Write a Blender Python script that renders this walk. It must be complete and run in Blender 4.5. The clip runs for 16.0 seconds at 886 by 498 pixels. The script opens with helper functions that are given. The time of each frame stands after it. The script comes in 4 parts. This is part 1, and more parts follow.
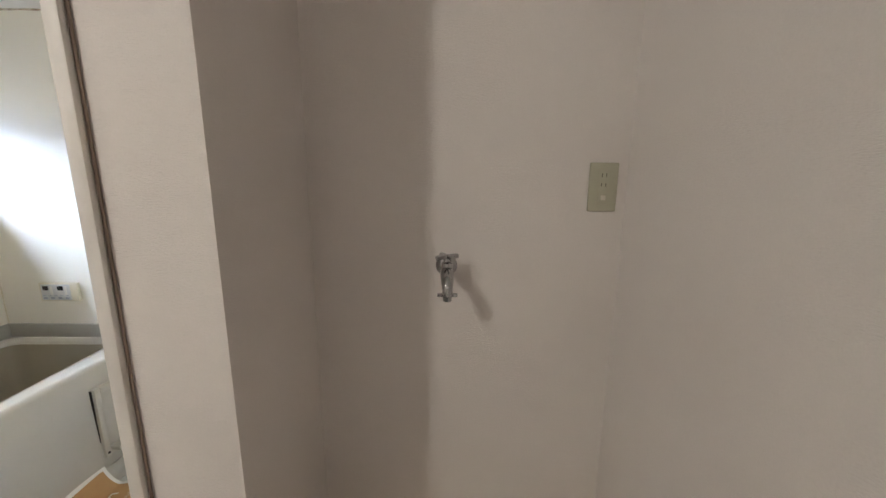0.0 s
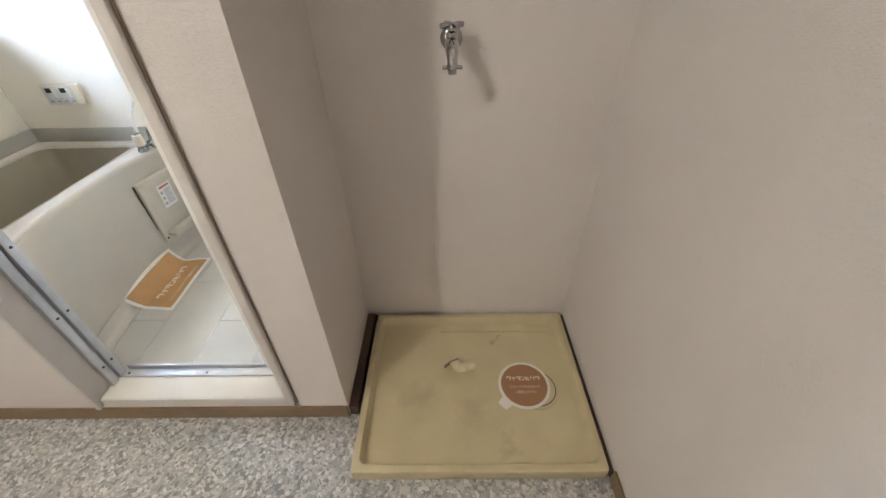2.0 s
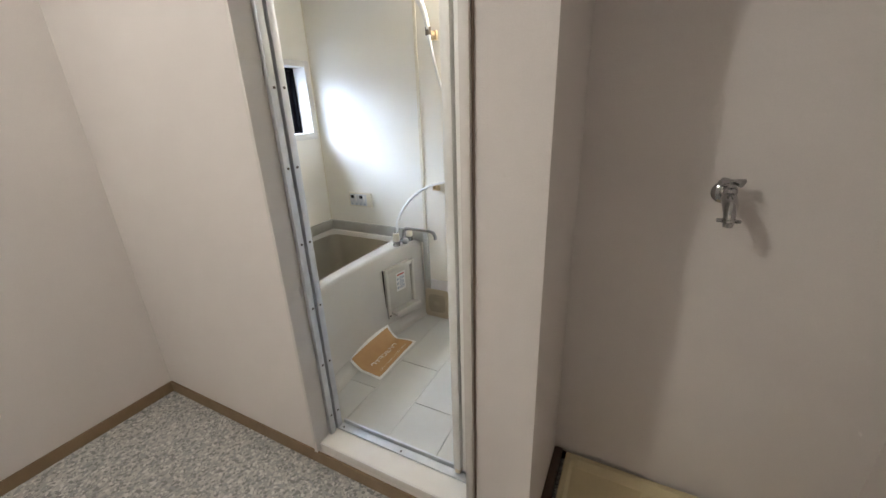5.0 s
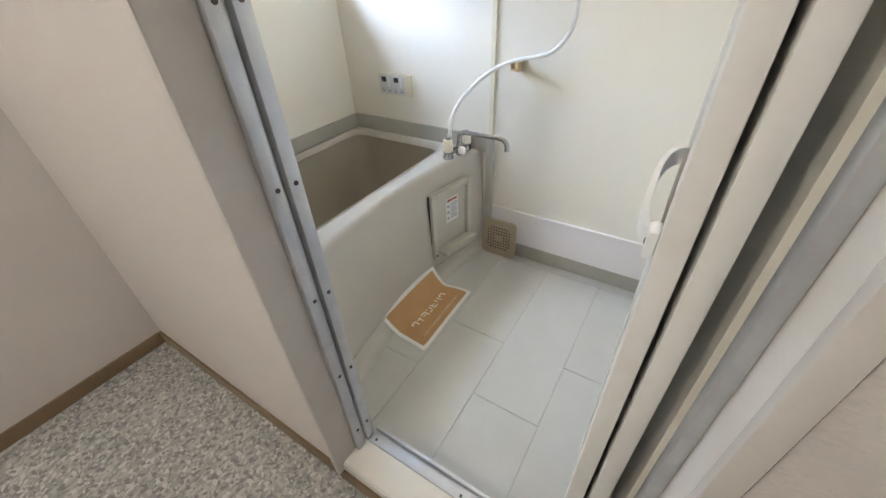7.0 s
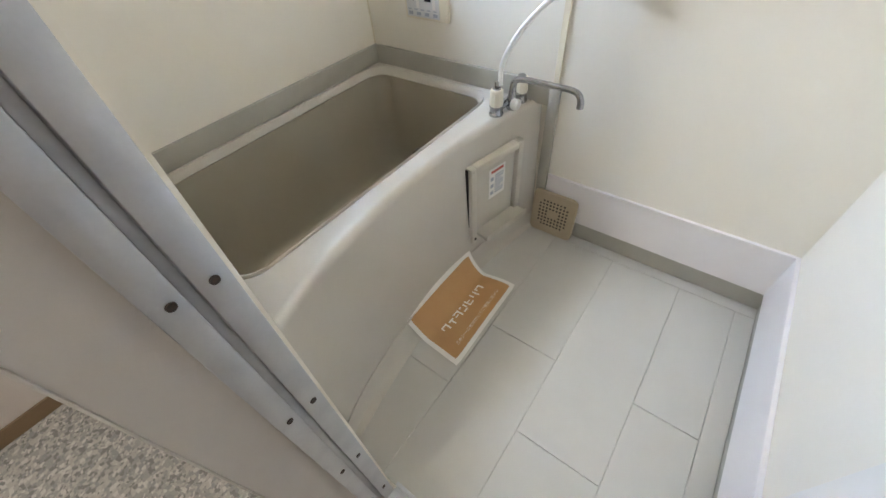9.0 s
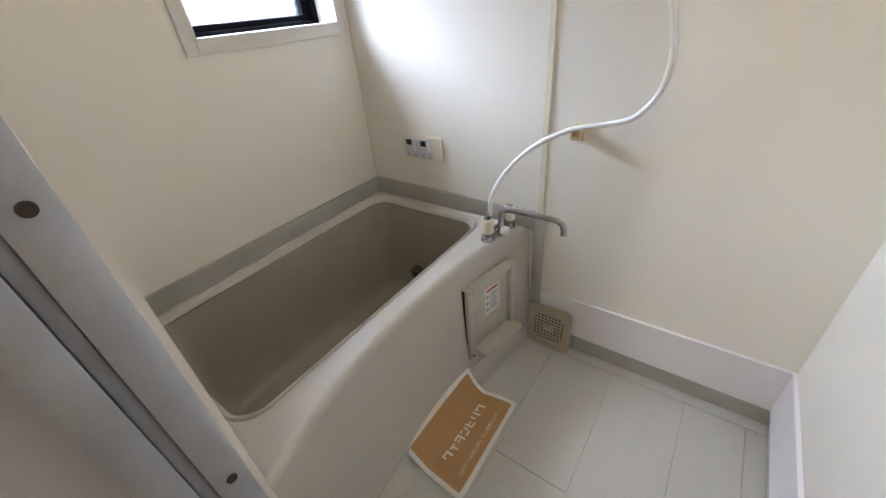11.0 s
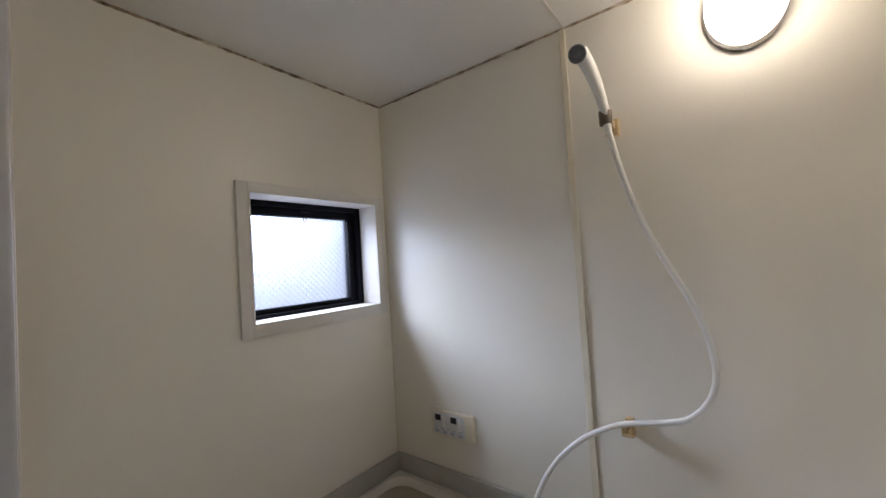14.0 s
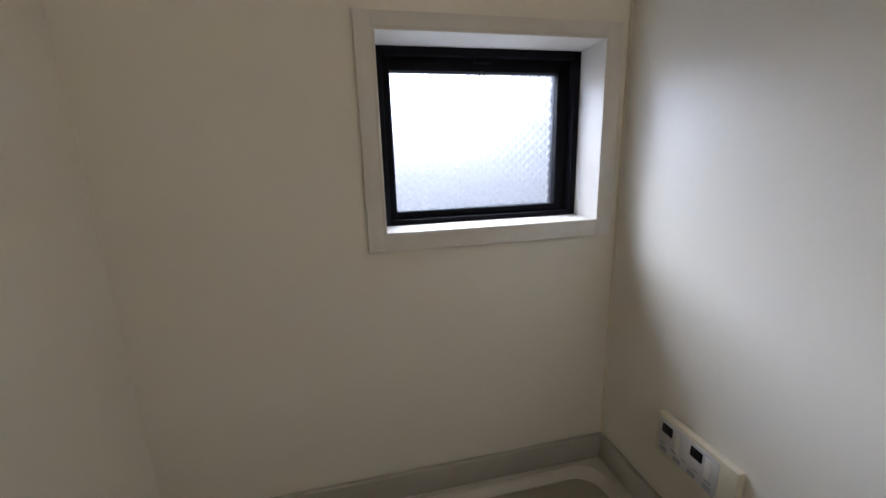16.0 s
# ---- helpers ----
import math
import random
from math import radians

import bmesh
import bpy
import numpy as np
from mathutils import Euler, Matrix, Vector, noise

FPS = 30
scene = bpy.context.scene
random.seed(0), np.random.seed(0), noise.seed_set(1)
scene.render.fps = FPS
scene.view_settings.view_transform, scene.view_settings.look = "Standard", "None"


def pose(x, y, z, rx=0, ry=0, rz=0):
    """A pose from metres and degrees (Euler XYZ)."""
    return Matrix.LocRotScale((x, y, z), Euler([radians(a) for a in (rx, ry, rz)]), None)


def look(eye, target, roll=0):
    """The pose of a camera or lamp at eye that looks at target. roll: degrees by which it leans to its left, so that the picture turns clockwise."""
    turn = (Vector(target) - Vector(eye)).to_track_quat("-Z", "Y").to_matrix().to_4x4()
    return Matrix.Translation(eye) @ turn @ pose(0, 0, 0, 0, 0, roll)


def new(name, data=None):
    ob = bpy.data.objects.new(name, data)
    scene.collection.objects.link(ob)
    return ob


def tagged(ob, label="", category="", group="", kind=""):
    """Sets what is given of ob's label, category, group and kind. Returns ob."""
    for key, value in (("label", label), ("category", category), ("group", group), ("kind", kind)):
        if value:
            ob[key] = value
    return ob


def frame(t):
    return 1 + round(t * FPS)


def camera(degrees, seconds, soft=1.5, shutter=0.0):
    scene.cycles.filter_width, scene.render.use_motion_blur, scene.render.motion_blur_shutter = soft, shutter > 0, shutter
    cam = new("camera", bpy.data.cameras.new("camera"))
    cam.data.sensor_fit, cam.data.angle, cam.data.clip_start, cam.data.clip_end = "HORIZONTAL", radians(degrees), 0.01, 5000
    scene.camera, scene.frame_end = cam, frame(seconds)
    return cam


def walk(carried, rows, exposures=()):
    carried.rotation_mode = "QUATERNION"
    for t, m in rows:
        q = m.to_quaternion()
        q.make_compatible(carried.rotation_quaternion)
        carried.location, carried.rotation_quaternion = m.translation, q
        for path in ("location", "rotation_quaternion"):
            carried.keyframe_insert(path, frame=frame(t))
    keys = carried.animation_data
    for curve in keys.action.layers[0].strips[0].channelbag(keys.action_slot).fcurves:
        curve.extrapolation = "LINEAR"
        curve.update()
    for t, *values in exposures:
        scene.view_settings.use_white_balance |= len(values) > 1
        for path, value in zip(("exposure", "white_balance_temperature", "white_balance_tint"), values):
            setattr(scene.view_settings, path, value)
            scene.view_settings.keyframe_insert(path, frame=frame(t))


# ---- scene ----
cam = camera(98.8, 16.0)
PATH = [
    (0, (0.361, -0.611, 1.421), (0.384, 1.349, 1.023), 0.4),
    (0.5, (0.374, -0.673, 1.431), (0.35, 1.224, 0.8), -0.0),
    (1, (0.378, -0.684, 1.383), (0.34, 1.153, 0.594), -0.3),
    (1.5, (0.358, -0.725, 1.357), (0.352, 0.975, 0.304), -0.7),
    (2, (0.365, -0.733, 1.341), (0.343, 0.846, 0.114), -1.2),
    (2.5, (0.373, -0.732, 1.336), (0.32, 0.769, 0.015), -1.8),
    (3, (0.373, -0.738, 1.336), (0.297, 0.757, 0.01), -2.1),
    (3.5, (0.369, -0.746, 1.354), (0.261, 0.772, 0.057), -2.4),
    (4, (0.308, -0.782, 1.375), (0.035, 0.903, 0.333), -1.8),
    (4.5, (0.246, -0.807, 1.39), (-0.322, 0.921, 0.558), -1.8),
    (5, (0.165, -0.817, 1.404), (-0.7, 0.845, 0.703), -2.1),
    (5.2, (0.141, -0.777, 1.388), (-0.827, 0.834, 0.704), -2.0),
    (7.3, (-0.371, -0.196, 1.234), (-1.249, 1.049, -0.062), -3.8),
    (7.5, (-0.403, -0.16, 1.219), (-1.276, 1.019, -0.14), -4.4),
    (8, (-0.492, -0.057, 1.2), (-1.38, 0.988, -0.256), -4.9),
    (8.2, (-0.522, -0.012, 1.191), (-1.403, 1.012, -0.283), -4.9),
    (10.3, (-0.581, 0.087, 1.256), (-1.527, 1.242, -0.075), -6.4),
    (10.5, (-0.581, 0.083, 1.268), (-1.55, 1.29, 0.002), -5.8),
    (11, (-0.573, 0.083, 1.303), (-1.612, 1.398, 0.212), -5.6),
    (11.5, (-0.568, 0.082, 1.338), (-1.681, 1.466, 0.42), -5.3),
    (12, (-0.579, 0.066, 1.378), (-1.761, 1.55, 0.746), -4.2),
    (12.5, (-0.56, 0.073, 1.403), (-1.78, 1.624, 1.077), -3.9),
    (13, (-0.56, 0.06, 1.42), (-1.766, 1.655, 1.375), -3.9),
    (13.5, (-0.559, 0.063, 1.425), (-1.756, 1.664, 1.486), -3.7),
    (14, (-0.657, 0.098, 1.424), (-1.873, 1.685, 1.491), -3.6),
    (14.5, (-0.778, 0.174, 1.437), (-2.018, 1.74, 1.524), -3.3),
    (15, (-0.846, 0.304, 1.43), (-2.472, 1.46, 1.571), -3.1),
    (15.5, (-0.909, 0.489, 1.457), (-2.79, 1.166, 1.418), -1.8),
    (16, (-0.997, 0.604, 1.418), (-2.902, 1.018, 0.971), -1.8),
]
EXPOSURES = [(0, 1.5, 6450, 8.5), (1.0, 1.63, 6450, 8.5), (2.5, 1.9, 6450, 8.5), (3.5, 1.85, 6450, 8.5), (4.3, 1.56, 6450, 8.5), (5.0, 1.38, 6350, 8.5), (7.3, 1.48, 6400, 8.5), (8.0, 1.5, 6450, 8.5),
             (10.3, 1.38, 6550, 10.5), (11.0, 1.04, 6700, 12.5), (12.0, 0.43, 6750, 13.5), (13.0, 0.17, 6750, 14), (13.5, 0.13, 6750, 14.5), (15.0, 0.03, 6750, 14), (16.0, -0.08, 7100, 14)]
walk(cam, [(t, look(eye, target, roll)) for t, eye, target, roll in PATH], EXPOSURES)

# ---- light ----
world = bpy.data.worlds.new("world")
scene.world = world
world.use_nodes = True
wn = world.node_tree
sky = wn.nodes.new("ShaderNodeTexSky")
sky.sky_type = "NISHITA"
sky.sun_disc = False
sky.sun_elevation = radians(48)
sky.sun_rotation = radians(200)
wn.links.new(sky.outputs["Color"], wn.nodes["Background"].inputs["Color"])
wn.nodes["Background"].inputs["Strength"].default_value = 0.1


def lamp(name, kind, energy, colour, place, size=0.1, size_y=None, target=None):
    data = bpy.data.lights.new(name, kind)
    data.energy = energy
    data.color = colour
    if kind == "AREA":
        data.shape = "RECTANGLE"
        data.size = size
        data.size_y = size_y or size
    else:
        data.shadow_soft_size = size
    ob = new(name, data)
    ob.matrix_world = look(place, target) if target else Matrix.Translation(place)
    return ob


# daylight that falls through the small bathroom window
lamp("window_daylight", "AREA", 118, (0.64, 0.77, 1.0), (-3.0, 0.74, 2.2), 1.6, 1.1, (-1.85, 0.92, 1.46))
# the ceiling lamp of the washroom
lamp("washroom_lamp", "POINT", 15.0, (1.0, 0.958, 0.885), (-1.0, -1.34, 2.38), 0.07)


# ---- materials ----
def material(name, base, rough=0.5, metal=0.0, second=None, scale=6.0, amount=0.5, grain=0.0, grain_scale=300.0,
             bump=0.0, bump_scale=400.0, spec=0.5, coat=0.0, rough_var=0.0):
    m = bpy.data.materials.new(name)
    m.use_nodes = True
    nt = m.node_tree
    bs = nt.nodes["Principled BSDF"]
    bs.inputs["Roughness"].default_value = rough
    bs.inputs["Metallic"].default_value = metal
    bs.inputs["Specular IOR Level"].default_value = spec
    bs.inputs["Coat Weight"].default_value = coat
    geo = nt.nodes.new("ShaderNodeNewGeometry")
    col = nt.nodes.new("ShaderNodeMix")
    col.data_type = "RGBA"
    col.inputs[6].default_value = (*base, 1)
    col.inputs[7].default_value = (*(second or [c * 0.9 for c in base]), 1)
    n1 = nt.nodes.new("ShaderNodeTexNoise")
    n1.inputs["Scale"].default_value = scale
    n1.inputs["Detail"].default_value = 5
    nt.links.new(geo.outputs["Position"], n1.inputs["Vector"])
    ramp = nt.nodes.new("ShaderNodeMapRange")
    ramp.inputs[1].default_value, ramp.inputs[2].default_value = 0.35, 0.75
    ramp.inputs[4].default_value = amount
    nt.links.new(n1.outputs["Fac"], ramp.inputs[0])
    nt.links.new(ramp.outputs[0], col.inputs[0])
    out = col.outputs[2]
    if grain:
        n2 = nt.nodes.new("ShaderNodeTexNoise")
        n2.inputs["Scale"].default_value = grain_scale
        n2.inputs["Detail"].default_value = 3
        nt.links.new(geo.outputs["Position"], n2.inputs["Vector"])
        g = nt.nodes.new("ShaderNodeMapRange")
        g.inputs[3].default_value, g.inputs[4].default_value = 1 - grain, 1 + grain
        nt.links.new(n2.outputs["Fac"], g.inputs[0])
        mul = nt.nodes.new("ShaderNodeVectorMath")
        mul.operation = "SCALE"
        nt.links.new(out, mul.inputs[0])
        nt.links.new(g.outputs[0], mul.inputs["Scale"])
        out = mul.outputs[0]
    nt.links.new(out, bs.inputs["Base Color"])
    if rough_var:
        r = nt.nodes.new("ShaderNodeMapRange")
        r.inputs[3].default_value, r.inputs[4].default_value = rough - rough_var, rough + rough_var
        nt.links.new(n1.outputs["Fac"], r.inputs[0])
        nt.links.new(r.outputs[0], bs.inputs["Roughness"])
    if bump:
        n3 = nt.nodes.new("ShaderNodeTexNoise")
        n3.inputs["Scale"].default_value = bump_scale
        n3.inputs["Detail"].default_value = 4
        nt.links.new(geo.outputs["Position"], n3.inputs["Vector"])
        b = nt.nodes.new("ShaderNodeBump")
        b.inputs["Strength"].default_value = bump
        b.inputs["Distance"].default_value = 0.002
        nt.links.new(n3.outputs["Fac"], b.inputs["Height"])
        nt.links.new(b.outputs[0], bs.inputs["Normal"])
    return m


M = {}
M["wallpaper"] = material("wallpaper", (0.74, 0.69, 0.66), 0.85, second=(0.695, 0.64, 0.605), scale=2.5, amount=0.6, grain=0.04, grain_scale=260, bump=1.0, bump_scale=330, spec=0.2)
nt = M["wallpaper"].node_tree
for node in nt.nodes:
    if node.type == "TEX_NOISE" and abs(node.inputs["Scale"].default_value - 330) < 1:
        mp = nt.nodes.new("ShaderNodeMapping")
        mp.inputs["Scale"].default_value = (0.35, 0.35, 1.9)
        nt.links.new(node.inputs["Vector"].links[0].from_socket, mp.inputs["Vector"])
        nt.links.new(mp.outputs[0], node.inputs["Vector"])
M["ceiling_paper"] = material("ceiling_paper", (0.8, 0.78, 0.74), 0.9, grain=0.03, bump=0.3)
M["panel"] = material("panel", (0.865, 0.825, 0.735), 0.33, second=(0.83, 0.78, 0.68), scale=1.8, amount=0.6, grain=0.012, grain_scale=90, bump=0.06, bump_scale=60, rough_var=0.06)
M["bath_ceiling"] = material("bath_ceiling", (0.82, 0.795, 0.75), 0.45, second=(0.77, 0.735, 0.67), scale=3, amount=0.5, bump=0.08, bump_scale=80)
M["trim_white"] = material("trim_white", (0.76, 0.73, 0.68), 0.45, second=(0.68, 0.63, 0.55), scale=9, amount=0.5, grain=0.02, bump=0.12, bump_scale=150)
M["curb_white"] = material("curb_white", (0.82, 0.79, 0.79), 0.4, second=(0.75, 0.71, 0.7), scale=5, amount=0.5, bump=0.05, bump_scale=90)
M["elbow"] = material("elbow", (0.74, 0.65, 0.45), 0.4, second=(0.64, 0.54, 0.34), scale=30, amount=0.7)
M["cream_plastic"] = material("cream_plastic", (0.78, 0.72, 0.58), 0.42, second=(0.7, 0.62, 0.46), scale=14, amount=0.6)
M["white_plastic"] = material("white_plastic", (0.83, 0.82, 0.79), 0.4, second=(0.77, 0.74, 0.67), scale=20, amount=0.5)
M["yellow_plastic"] = material("yellow_plastic", (0.66, 0.5, 0.28), 0.42, second=(0.54, 0.38, 0.19), scale=30, amount=0.7)
M["baseboard"] = material("baseboard", (0.235, 0.16, 0.09), 0.5, second=(0.185, 0.122, 0.064), scale=14, amount=0.7, grain=0.08, grain_scale=120)
# the brown baseboard again, darkened to carry the alcove's shade
M["shaded_base"] = material("shaded_base", (0.08, 0.045, 0.03), 0.5, second=(0.05, 0.03, 0.02), scale=14, grain=0.08, grain_scale=120)
M["shower_face"] = material("shower_face", (0.13, 0.135, 0.15), 0.3, 0.5, second=(0.27, 0.28, 0.31), scale=70, amount=0.7)
M["casing_brown"] = material("casing_brown", (0.3, 0.24, 0.2), 0.5, second=(0.25, 0.19, 0.15), scale=14, grain=0.05)
# dark brown for the shaded gap between casing and wall
M["casing_shade"] = material("casing_shade", (0.27, 0.205, 0.16), 0.5, second=(0.21, 0.155, 0.12), scale=14)
M["casing_grey"] = material("casing_grey", (0.67, 0.635, 0.6), 0.48, second=(0.59, 0.55, 0.505), scale=9, amount=0.6, grain=0.02, bump=0.12, bump_scale=150)
M["bronze"] = material("bronze", (0.16, 0.13, 0.1), 0.32, 0.7, second=(0.1, 0.08, 0.06), scale=60, amount=0.6, rough_var=0.06)
M["aluminium"] = material("aluminium", (0.62, 0.63, 0.65), 0.42, 0.75, second=(0.5, 0.51, 0.54), scale=18, amount=0.7, grain=0.04, rough_var=0.08)
M["screw"] = material("screw", (0.06, 0.052, 0.048), 0.45, 0.5, second=(0.12, 0.08, 0.06), scale=300, amount=0.8)
M["chrome"] = material("chrome", (0.46, 0.46, 0.47), 0.1, 1.0, second=(0.34, 0.34, 0.35), scale=60, amount=0.5, rough_var=0.06)
M["tub"] = material("tub", (0.57, 0.535, 0.475), 0.38, second=(0.52, 0.485, 0.425), scale=5, amount=0.5, grain=0.05, grain_scale=420, rough_var=0.06)
# tub colour turned taupe and darkened for the shade inside the tub
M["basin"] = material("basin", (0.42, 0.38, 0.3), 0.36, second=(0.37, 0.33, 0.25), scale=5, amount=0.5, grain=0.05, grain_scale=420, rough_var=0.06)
M["flange"] = material("flange", (0.455, 0.44, 0.39), 0.42, second=(0.39, 0.37, 0.32), scale=8, amount=0.7, grain=0.05, grain_scale=420)
M["bath_tile"] = material("bath_tile", (0.56, 0.545, 0.505), 0.5, second=(0.5, 0.485, 0.445), scale=5, amount=0.6, grain=0.05, grain_scale=380, bump=0.15, bump_scale=260, rough_var=0.08)
M["bath_joint"] = material("bath_joint", (0.51, 0.495, 0.455), 0.6, second=(0.45, 0.435, 0.395), scale=20, amount=0.7)
M["panel_beige"] = material("panel_beige", (0.6, 0.565, 0.49), 0.45, second=(0.53, 0.49, 0.41), scale=12, amount=0.6)
M["grate"] = material("grate", (0.5, 0.42, 0.3), 0.5, second=(0.43, 0.35, 0.23), scale=20, amount=0.6)
M["hole"] = material("hole", (0.045, 0.04, 0.035), 0.7)
M["pan"] = material("pan", (0.64, 0.55, 0.345), 0.38, second=(0.5, 0.415, 0.25), scale=6.5, amount=0.55, grain=0.03, grain_scale=200, bump=0.05, bump_scale=120, rough_var=0.08)


def stains(m, spots, colour):
    """Soft blotches with ragged edges at places of the plan (x, y, radius, depth)."""
    nt = m.node_tree
    bs = nt.nodes["Principled BSDF"]
    geo = nt.nodes.new("ShaderNodeNewGeometry")
    wob = nt.nodes.new("ShaderNodeTexNoise")
    wob.inputs["Scale"].default_value = 17
    wob.inputs["Detail"].default_value = 6
    nt.links.new(geo.outputs["Position"], wob.inputs["Vector"])
    add = nt.nodes.new("ShaderNodeVectorMath")
    add.operation = "MULTIPLY_ADD"
    add.inputs[1].default_value = (0.16, 0.16, 0)
    nt.links.new(wob.outputs["Color"], add.inputs[0])
    nt.links.new(geo.outputs["Position"], add.inputs[2])
    out = bs.inputs["Base Color"].links[0].from_socket
    for x, y, rad, depth in spots:
        dist = nt.nodes.new("ShaderNodeVectorMath")
        dist.operation = "DISTANCE"
        dist.inputs[1].default_value = (x + 0.08, y + 0.08, 0.018)
        nt.links.new(add.outputs[0], dist.inputs[0])
        fall = nt.nodes.new("ShaderNodeMapRange")
        fall.interpolation_type = "SMOOTHSTEP"
        fall.inputs[1].default_value, fall.inputs[2].default_value = 0.0, rad
        fall.inputs[3].default_value, fall.inputs[4].default_value = depth, 0.0
        nt.links.new(dist.outputs["Value"], fall.inputs[0])
        mix = nt.nodes.new("ShaderNodeMix")
        mix.data_type = "RGBA"
        mix.inputs[7].default_value = (*colour, 1)
        nt.links.new(fall.outputs[0], mix.inputs[0])
        nt.links.new(out, mix.inputs[6])
        out = mix.outputs[2]
    nt.links.new(out, bs.inputs["Base Color"])


stains(M["pan"], [(0.25, 0.06, 0.11, 0.36), (0.45, 0.0, 0.1, 0.3), (0.57, -0.14, 0.05, 0.4), (0.575, 0.32, 0.025, 0.6), (0.4, 0.165, 0.1, 0.25)], (0.3, 0.23, 0.13))
M["card_brown"] = material("card_brown", (0.5, 0.285, 0.115), 0.6, second=(0.44, 0.24, 0.09), scale=14, amount=0.7, grain=0.03)
M["card_white"] = material("card_white", (0.83, 0.81, 0.77), 0.6, second=(0.76, 0.73, 0.67), scale=25, amount=0.4)
M["sticker_brown"] = material("sticker_brown", (0.36, 0.185, 0.09), 0.5, second=(0.31, 0.15, 0.07), scale=14, amount=0.7)
M["print_white"] = material("print_white", (0.84, 0.79, 0.7), 0.6)
M["print_red"] = material("print_red", (0.55, 0.13, 0.1), 0.6)
M["print_grey"] = material("print_grey", (0.42, 0.45, 0.5), 0.6)
M["outlet"] = material("outlet", (0.43, 0.415, 0.32), 0.4, second=(0.39, 0.37, 0.28), scale=20, amount=0.5)
M["window_frame"] = material("window_frame", (0.005, 0.0055, 0.009), 0.6, 0.0, second=(0.008, 0.008, 0.011), scale=20, spec=0.1)
M["display"] = material("display", (0.015, 0.015, 0.02), 0.2)
M["buttons"] = material("buttons", (0.68, 0.68, 0.67), 0.45, second=(0.6, 0.6, 0.6), scale=60)
M["rubber"] = material("rubber", (0.1, 0.1, 0.1), 0.6)
M["concrete"] = material("concrete", (0.4, 0.39, 0.37), 0.9, scale=3, grain=0.1)


def glow(name, colour, strength):
    m = bpy.data.materials.new(name)
    m.use_nodes = True
    b = m.node_tree.nodes["Principled BSDF"]
    b.inputs["Base Color"].default_value = (0.9, 0.9, 0.88, 1)
    b.inputs["Emission Color"].default_value = (*colour, 1)
    b.inputs["Emission Strength"].default_value = strength
    return m


M["globe"] = glow("globe", (1.0, 0.925, 0.82), 14.5)


def outside():
    """Bright overcast sky over a paler, bluish house wall far outside the frosted window."""
    m = glow("outside", (0.8, 0.87, 1.0), 1.0)
    nt = m.node_tree
    geo = nt.nodes.new("ShaderNodeNewGeometry")
    sep = nt.nodes.new("ShaderNodeSeparateXYZ")
    nt.links.new(geo.outputs["Position"], sep.inputs[0])
    r = nt.nodes.new("ShaderNodeMapRange")
    r.interpolation_type = "SMOOTHSTEP"
    r.inputs[1].default_value, r.inputs[2].default_value = 1.6, 4.2
    r.inputs[3].default_value, r.inputs[4].default_value = 0.8, 4.2
    nt.links.new(sep.outputs[2], r.inputs[0])
    nt.links.new(r.outputs[0], nt.nodes["Principled BSDF"].inputs["Emission Strength"])
    return m


M["outside"] = outside()


def frosted(name, tint, rough, scale, trans=1.0):
    m = bpy.data.materials.new(name)
    m.use_nodes = True
    nt = m.node_tree
    b = nt.nodes["Principled BSDF"]
    b.inputs["Base Color"].default_value = (*tint, 1)
    b.inputs["Roughness"].default_value = rough
    b.inputs["Transmission Weight"].default_value = trans
    b.inputs["IOR"].default_value = 1.45
    geo = nt.nodes.new("ShaderNodeNewGeometry")
    rot = nt.nodes.new("ShaderNodeVectorRotate")
    rot.rotation_type = "X_AXIS"
    rot.inputs["Angle"].default_value = radians(45)
    nt.links.new(geo.outputs["Position"], rot.inputs["Vector"])
    sep = nt.nodes.new("ShaderNodeSeparateXYZ")
    nt.links.new(rot.outputs[0], sep.inputs[0])
    waves = []
    for axis in (1, 2):
        k = nt.nodes.new("ShaderNodeMath")
        k.operation = "MULTIPLY"
        k.inputs[1].default_value = scale
        nt.links.new(sep.outputs[axis], k.inputs[0])
        w = nt.nodes.new("ShaderNodeMath")
        w.operation = "SINE"
        nt.links.new(k.outputs[0], w.inputs[0])
        a = nt.nodes.new("ShaderNodeMath")
        a.operation = "ABSOLUTE"
        nt.links.new(w.outputs[0], a.inputs[0])
        waves.append(a)
    low = nt.nodes.new("ShaderNodeMath")
    low.operation = "MINIMUM"
    nt.links.new(waves[0].outputs[0], low.inputs[0])
    nt.links.new(waves[1].outputs[0], low.inputs[1])
    bu = nt.nodes.new("ShaderNodeBump")
    bu.inputs["Strength"].default_value = 0.45
    bu.inputs["Distance"].default_value = 0.006
    nt.links.new(low.outputs[0], bu.inputs["Height"])
    nt.links.new(bu.outputs[0], b.inputs["Normal"])
    return m


M["frosted"] = frosted("frosted", (0.6, 0.65, 0.75), 0.36, 190)
M["door_pane"] = material("door_pane", (0.2, 0.208, 0.25), 0.35, second=(0.175, 0.183, 0.22), scale=20, bump=0.1, bump_scale=500)


